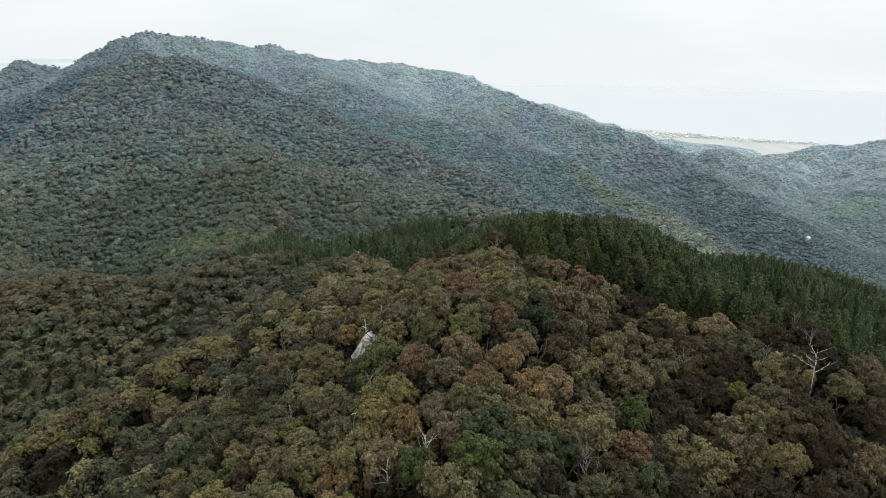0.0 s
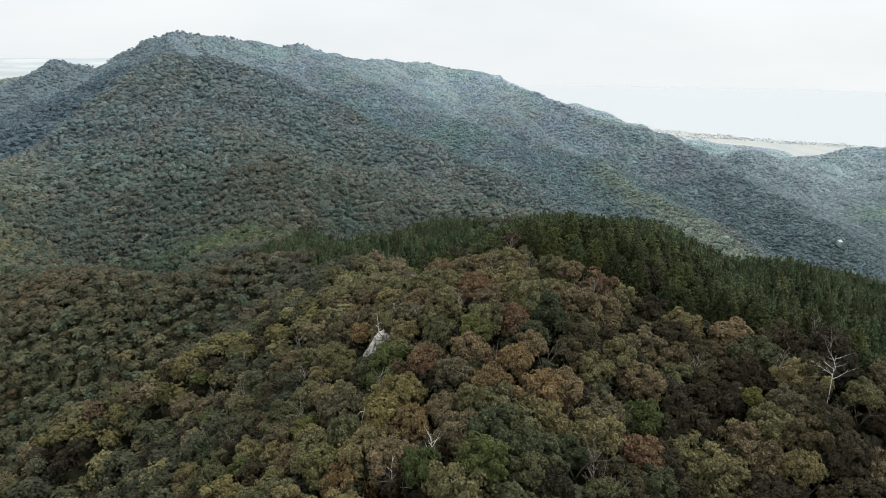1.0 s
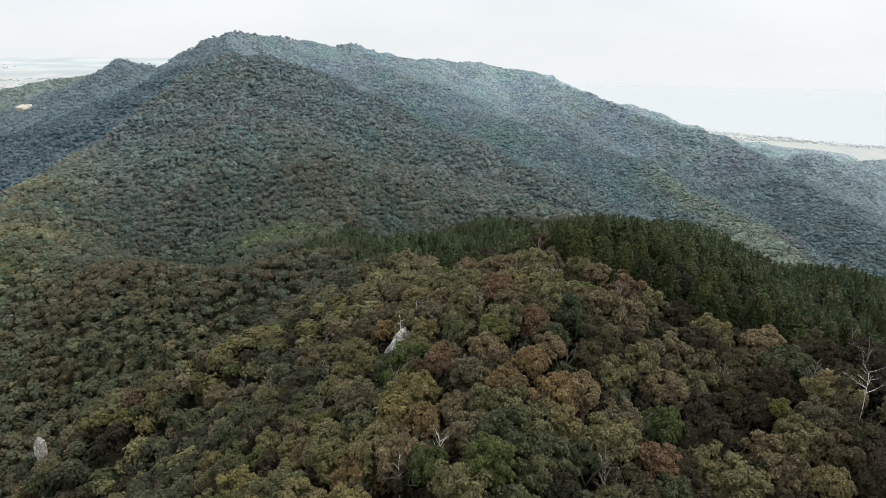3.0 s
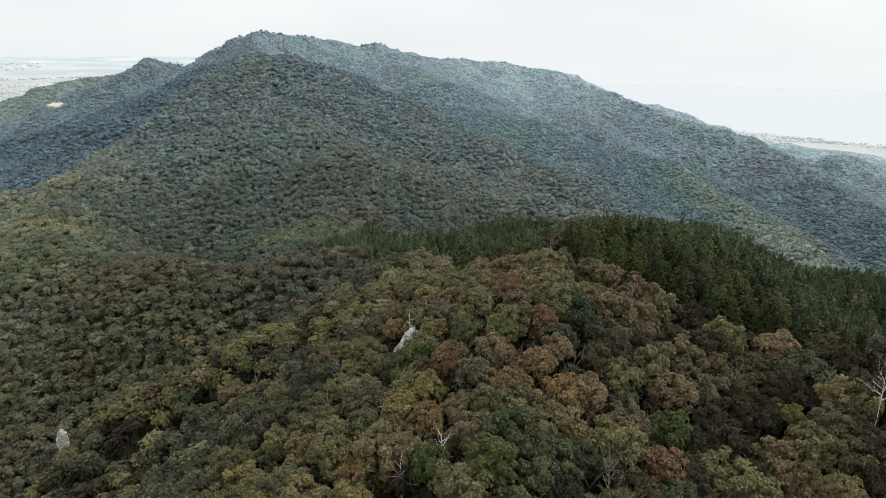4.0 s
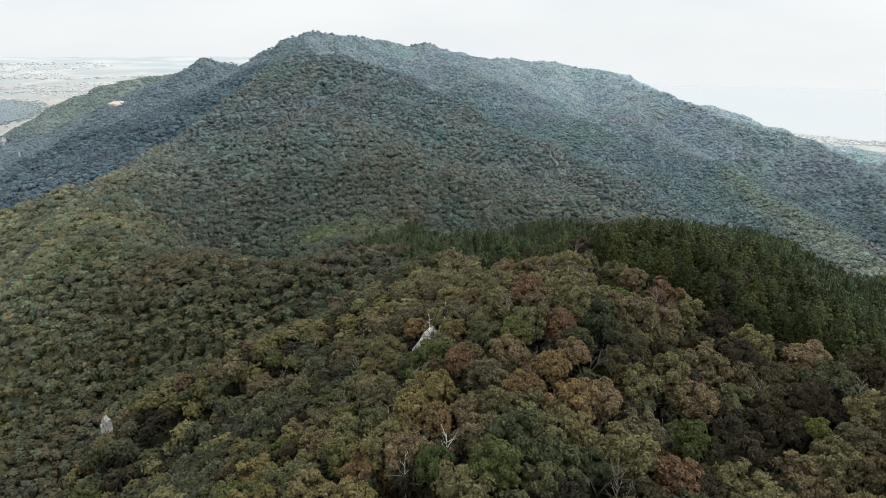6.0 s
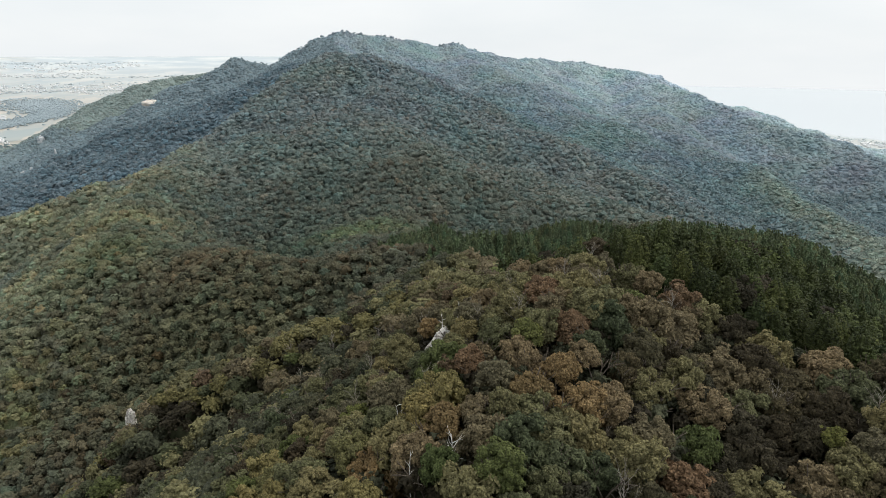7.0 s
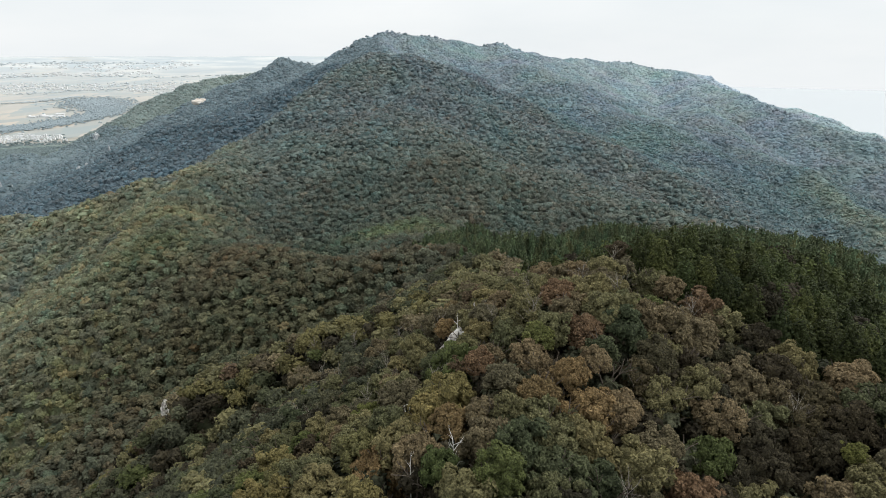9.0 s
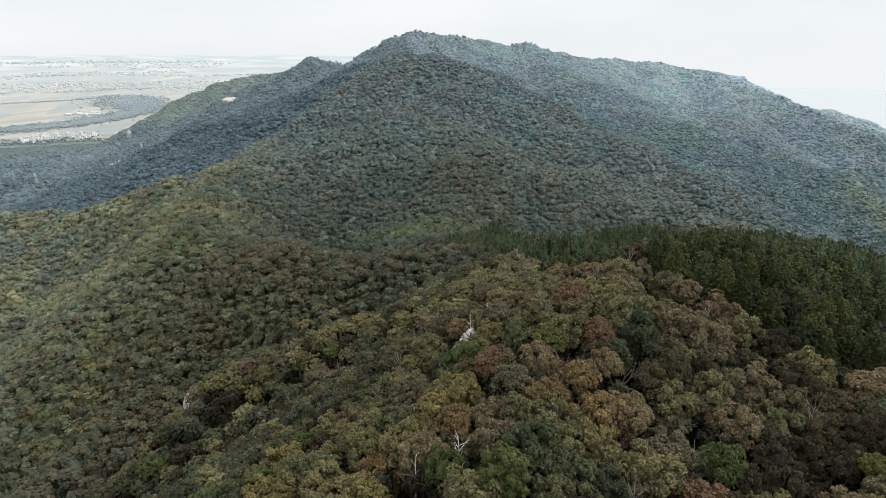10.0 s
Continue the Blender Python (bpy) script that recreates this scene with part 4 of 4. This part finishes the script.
i, j = np.meshgrid(np.arange(len(reach) - 1), np.arange(n - 1), indexing="ij")
quads = np.stack([i * n + j, (i + 1) * n + j, (i + 1) * n + j + 1, i * n + j + 1], -1).reshape(-1, 4)[:, ::-1]
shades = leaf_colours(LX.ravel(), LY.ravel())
leaf_fill = new("leaf_fill", mesh_of("leaf_fill", np.stack([LX, LY, LZ], -1).reshape(-1, 3), [], quads, [FAR_LEAVES], smooth=True, leaf=shades))
tagged(leaf_fill, "closed leaf sheet added under the mountain's trees to lighten the gaps", "forest", kind="stuff")

X, Y = stand(-190, 430, 2480, 2700, 13, 8)
keep = land(X, Y) > 12
X, Y = X[keep], Y[keep]
# pale blue leaf colour holds the haze before the distant hill
forest("distant_hill_woods", "woods on a distant hill, haze painted pale into their leaves", X, Y, np.full((len(X), 3), (0.52, 0.62, 0.70)) * rng.uniform(0.92, 1.08, (len(X), 1)), rng.uniform(7, 10, X.shape), SPECKS)


# --- leafless and dead trees ---
def ground_at(x, y):
    return float(land(np.array([x]), np.array([y]))[0])


def side_branched(seed, height, girth, start, sides, reach, rise, twigs):
    """A stem and single limbs along it, each bent and carrying a few twigs: corners and quads of each."""
    rng = np.random.default_rng(seed)
    verts, faces = [], []
    knots = [np.array((0.0, 0.0, -0.5))]
    for s in range(8):
        knots.append(knots[-1] + np.array((rng.normal(0, 0.05), rng.normal(0, 0.05), 1.0)) * (height + 0.5) / 8)
    for s in range(8):
        limb(verts, faces, knots[s], knots[s + 1], girth * (1 - s / 9), girth * (1 - (s + 1) / 9))
    pieces = [(np.array(verts), faces)]
    for n in range(sides):
        verts, faces = [], []
        level = start + (0.97 - start) * (n + rng.uniform(0, 0.7)) / sides
        k = min(7, int(level * 8))
        p = knots[k] + (knots[k + 1] - knots[k]) * (level * 8 - k)
        a = n * 2.4 + rng.normal(0, 0.4)
        way = np.array((math.cos(a), math.sin(a), rise * rng.uniform(0.6, 1.3)))
        way /= np.linalg.norm(way)
        length, r = reach * rng.uniform(0.6, 1.25) * (1.15 - 0.6 * level), girth * 0.42 * (1.2 - 0.6 * level)
        for s in range(3):
            q = p + way * length / 3
            limb(verts, faces, p, q, r * (1 - 0.28 * s), r * (0.72 - 0.26 * s), 5)
            for _ in range(twigs):
                side = way + rng.normal(0, 0.55, 3)
                side[2] += 0.3
                side /= np.linalg.norm(side)
                limb(verts, faces, q, q + side * length * rng.uniform(0.2, 0.42), r * 0.32, r * 0.1, 4)
            p, way = q, way + rng.normal(0, 0.22, 3) + np.array((0, 0, 0.12))
            way /= np.linalg.norm(way)
        pieces.append((np.array(verts), faces))
    return pieces


def leafless_tree(name, label, x, y, material, lift=0.0, turn=0.0, lean=0.0, **shape):
    """A bare tree: its stem, and each bent limb with its twigs."""
    tree = new(name)
    for number, (v, f) in enumerate(side_branched(**shape)):
        piece = "branch" if number else "trunk"
        part(piece, mesh_of(piece, v, [], f, [material], smooth=True), tree)
    tree.matrix_world = pose(x, y, ground_at(x, y) + lift, 0, lean, turn)
    return tagged(tree, label, "tree")


leafless_tree("dead_snag", "bleached dead snag with a few stubs above the rock", -10.1, 83.2, deadwood, seed=3, height=8.8, girth=0.19, start=0.6, sides=7, reach=0.9, rise=0.3, twigs=0)
leafless_tree("dead_snag", "bleached forked dead snag above the rock", -8.4, 83.6, deadwood, lean=4, seed=8, height=9.3, girth=0.2, start=0.72, sides=3, reach=1.3, rise=1.6, twigs=0)
leafless_tree("dead_tree", "white dead tree with long bare limbs", 42.6, 71.0, deadwood, turn=200, seed=21, height=12.2, girth=0.10, start=0.74, sides=10, reach=2.9, rise=0.55, twigs=2)
leafless_tree("dead_tree", "pale dead tree with upright forking limbs", -1.7, 54.8, deadwood, lift=0.6, seed=34, height=7.6, girth=0.15, start=0.4, sides=16, reach=2.0, rise=1.2, twigs=1)
leafless_tree("dead_tree", "bleached crooked dead tree leaning among autumn trees", -11.0, 64.0, deadwood, turn=160, lean=-14, seed=42, height=9.0, girth=0.17, start=0.65, sides=4, reach=2.0, rise=0.4, twigs=1)
leafless_tree("dead_snag", "thin pale dead stem among the crowns", -4.7, 53.0, deadwood, seed=47, height=8.2, girth=0.10, start=0.7, sides=4, reach=1.3, rise=1.3, twigs=0)
for number, (x, y, turn) in enumerate(((0.5, 79.8, 20), (-4.9, 80.8, 70), (36.8, 63.5, 150), (46.5, 79.0, 200), (-20.0, 82.0, 10), (-36.0, 104.0, 80), (30.0, 77.0, 310), (-28.0, 74.0, 250), (-2.0, 88.0, 40), (5.0, 91.0, 130), (10.0, 86.0, 200), (-16.0, 95.0, 280), (19.0, 88.0, 330), (-8.0, 68.0, 90), (14.0, 57.0, 170), (-31.0, 88.0, 30), (-40.0, 99.0, 120), (-46.0, 107.0, 210), (-25.0, 98.0, 300), (-33.0, 79.0, 60), (-14.0, 88.0, 150), (-3.0, 96.0, 250), (8.0, 99.0, 340), (-18.0, 71.0, 190), (40.0, 76.0, 20), (47.0, 84.0, 100))):
    leafless_tree("bare_tree", "grey leafless tree with fine upright twigs", x, y, greywood, 0.5, turn, seed=60 + number, height=7.8, girth=0.13, start=0.4, sides=16, reach=2.6, rise=1.5, twigs=2)


# --- rocks ---
def boulder(name, label, x, y, z, wide, deep, high, seed, material, turn=0, group="", lean=0):
    """A weathered rock: a lumpy, faceted body with ledges, sunk into its slope."""
    bm = bmesh.new()
    bmesh.ops.create_icosphere(bm, subdivisions=4, radius=1.0)
    shift = Vector((seed * 3.1, seed * 1.7, seed * 0.9))
    for v in bm.verts:
        p = v.co.copy()
        cracks = noise.noise(p * 1.3 + shift) * 0.34 + noise.noise(p * 3.1 + shift) * 0.15 + abs(noise.noise(p * 6.3 + shift)) * 0.10
        ledge = round((p.z + cracks) * 4) / 4 - p.z
        v.co = p * (1 + cracks) + Vector((0, 0, ledge * 0.35))
        v.co = Vector((v.co.x * wide / 2, v.co.y * deep / 2, v.co.z * high / 2))
    me = bpy.data.meshes.new(name)
    bm.to_mesh(me)
    bm.free()
    me.materials.append(material)
    ob = new(name, me)
    ob.matrix_world = pose(x, y, z, 0, lean, turn)
    return tagged(ob, label, "rock", group)


z = ground_at(-10.4, 81.0)
boulder("rock_outcrop", "pale grey granite outcrop among the hilltop trees", -10.3, 81.0, z + 4.0, 3.0, 2.6, 7.6, 4, stone, 20, lean=24)
boulder("rock_pinnacle", "pale upright rock pinnacle in the wooded valley", -119.5, 145.3, EYE - 103.2, 2.6, 2.8, 7.8, 9, stone, 60)
for number, (x, y, wide, high, turn) in enumerate(CRAGS[:-1]):
    boulder("crag", "pale bare rock face showing through the woods", x, y, ground_at(x, y) + TREE * 0.42, wide * 0.8, wide * 0.6, high, 11 + number, pale_rock, turn, "rock faces on the far ridges")
boulder("landslip", "bare pale orange soil scar on the wooded ridge", -703, 917, ground_at(-703, 917) + TREE * 0.3, 27, 19, 14, 31, soil, 35)


# --- the plain ---
def houses(name, label, places, seed, span=(7, 15)):
    """Many small gabled houses as one mesh, on the ground."""
    pick = np.random.default_rng(seed)
    x, y = places[:, 0], places[:, 1]
    z = land(x, y)
    vs, fs, kinds = [], [], []
    for k in range(len(x)):
        w, d, h = pick.uniform(*span), pick.uniform(*span) * 0.75, pick.uniform(2.3, 3.8)
        a = radians(28) + pick.choice((0, 1.5708)) + pick.normal(0, 0.08)
        c, s = math.cos(a), math.sin(a)
        base = len(vs)
        for px, py, pz in ((-w, -d, -1), (w, -d, -1), (w, d, -1), (-w, d, -1), (-w, -d, h), (w, -d, h), (w, d, h), (-w, d, h), (-w, 0, h * 1.45), (w, 0, h * 1.45)):
            vs.append((x[k] + (px * c - py * s) / 2, y[k] + (px * s + py * c) / 2, z[k] + pz))
        fs += [tuple(base + i for i in f) for f in ((0, 1, 5, 4), (1, 2, 6, 5), (2, 3, 7, 6), (3, 0, 4, 7), (4, 5, 9, 8), (6, 7, 8, 9), (5, 6, 9, 9), (7, 4, 8, 8))]
        dark = int(pick.uniform() < 0.45)
        kinds += [0, 0, 0, 0, dark, dark, 0, 0]
    tris = [f[:3] for f in fs if f[2] == f[3]]
    quads = [f for f in fs if f[2] != f[3]]
    tri_kind = [0] * len(tris)
    quad_kind = [k for f, k in zip(fs, kinds) if f[2] != f[3]]
    me = mesh_of(name, vs, tris, quads, [plaster, tile], tri_kind, quad_kind)
    return tagged(new(name, me), label, "houses", kind="stuff")


def scatter(a, b, c, count, seed, rows=9):
    """Places spread over the parallelogram from a along to b and across to c, in loose rows and clusters."""
    pick = np.random.default_rng(seed)
    s, t = pick.uniform(0, 1, count), np.round(pick.uniform(0, 1, count) * rows) / rows + pick.normal(0, 0.2 / rows, count)
    s = s + 0.03 * np.sin(s * 40 + seed) + 0.02 * np.sin(t * 30)
    t = t + 0.25 * np.sin(s * 7 + seed) + 0.12 * np.sin(s * 19)
    a, b, c = np.array(a, float), np.array(b, float), np.array(c, float)
    return a + np.outer(s, b - a) + np.outer(t, c - a)


houses("village", "white and grey houses of a village on the plain", scatter((-1625, 1225), (-1525, 1370), (-1535, 1165), 330, 1, 40), 1, (3.2, 5.8))
houses("town", "pale houses and sheds of a town far out on the plain", np.concatenate([scatter((-2700, 2050), (-1950, 2550), (-2500, 1880), 620, 2, 160), scatter((-2250, 2450), (-1700, 2750), (-2100, 2300), 260, 6, 160)]), 2, (5, 9.5))
houses("factory_sheds", "long white sheds beside the river woods", scatter((-1830, 1540), (-1790, 1640), (-1790, 1525), 16, 3), 3, (10, 26))
houses("distant_sheds", "white sheds on the hazy plain", np.concatenate([scatter((-3400, 2700), (-2700, 3400), (-3100, 2500), 200, 4, 160), scatter((-3000, 2200), (-2600, 2900), (-2850, 2100), 200, 8, 160)]), 4, (7, 17))
houses("coast_village", "pale houses along the coast of the lake", scatter((480, 2060), (760, 1900), (470, 1960), 120, 5), 5, (6, 13))


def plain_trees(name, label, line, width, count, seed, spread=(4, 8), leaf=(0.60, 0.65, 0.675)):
    """A belt of trees along a line on the plain, as one mesh, haze painted into its leaf colour."""
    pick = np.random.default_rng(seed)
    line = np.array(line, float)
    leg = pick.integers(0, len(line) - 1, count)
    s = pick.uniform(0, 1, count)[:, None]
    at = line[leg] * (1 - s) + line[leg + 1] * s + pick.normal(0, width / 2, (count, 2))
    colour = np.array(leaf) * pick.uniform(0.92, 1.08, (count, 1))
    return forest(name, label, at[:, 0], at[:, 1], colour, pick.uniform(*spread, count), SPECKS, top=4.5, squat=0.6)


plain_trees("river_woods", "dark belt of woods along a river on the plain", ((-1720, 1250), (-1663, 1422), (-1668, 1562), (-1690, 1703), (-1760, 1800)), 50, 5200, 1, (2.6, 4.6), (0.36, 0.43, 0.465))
plain_trees("grove", "wooded patch by the river on the plain, haze painted into its colour", ((-1777, 1800), (-1900, 1880), (-1977, 1934)), 105, 2400, 2, (2.8, 5), (0.41, 0.48, 0.515))
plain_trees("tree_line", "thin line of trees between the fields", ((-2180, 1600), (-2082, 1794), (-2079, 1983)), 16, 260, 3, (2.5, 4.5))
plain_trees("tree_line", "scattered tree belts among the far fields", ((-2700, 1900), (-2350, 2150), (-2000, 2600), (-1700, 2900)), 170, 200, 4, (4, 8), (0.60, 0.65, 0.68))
plain_trees("tree_line", "windbreaks between fields near the town, coloured pale for haze", ((-2450, 1750), (-2250, 1980), (-2200, 2150), (-1950, 2350)), 30, 180, 14, (3, 5))
plain_trees("tree_line", "windbreaks between fields beyond the town, coloured pale for haze", ((-2900, 2150), (-2700, 2500), (-2300, 2700), (-2000, 3050)), 40, 180, 15, (4, 7))
plain_trees("tree_line", "far woods on the plain, haze painted into their faint colour", ((-3500, 2500), (-3200, 2950), (-2800, 3300)), 90, 200, 16, (6, 10))
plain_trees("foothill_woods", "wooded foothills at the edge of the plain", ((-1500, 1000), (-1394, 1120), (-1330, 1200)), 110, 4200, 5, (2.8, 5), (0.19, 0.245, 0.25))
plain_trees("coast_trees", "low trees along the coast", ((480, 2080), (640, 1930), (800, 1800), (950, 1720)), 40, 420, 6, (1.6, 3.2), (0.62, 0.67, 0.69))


# --- a small building in the side valley ---
def small_building(x, y, turn):
    """A plain white hall with a low gabled roof, narrow and tall to show small over the trees from the camera."""
    base = new("hillside_building")
    base.matrix_world = pose(x, y, ground_at(x, y), 0, 0, turn)
    w, d, h = 2.2, 1.6, 8.0
    corners = [(sx * w, sy * d, z) for z in (-2, h) for sx, sy in ((-1, -1), (1, -1), (1, 1), (-1, 1))]
    part("wall", mesh_of("wall", corners, [], [(0, 1, 5, 4), (1, 2, 6, 5), (2, 3, 7, 6), (3, 0, 4, 7)], [plaster]), base, "white plastered walls")
    roof = [(sx * (w + 0.5), sy * (d + 0.5), h + up) for up in (0.0, 0.25) for sx, sy in ((-1, -1), (1, -1), (1, 1), (-1, 1))] + [(-w - 0.5, 0, h + 1.9), (w + 0.5, 0, h + 1.9)]
    part("roof", mesh_of("roof", roof, [(5, 6, 9), (7, 4, 8)], [(3, 2, 1, 0), (0, 1, 5, 4), (1, 2, 6, 5), (2, 3, 7, 6), (3, 0, 4, 7), (4, 5, 9, 8), (6, 7, 8, 9)], [tile]), base, "pale grey gabled roof")
    return tagged(base, "small white building among trees in the side valley", "building")


small_building(368, 658, 30)
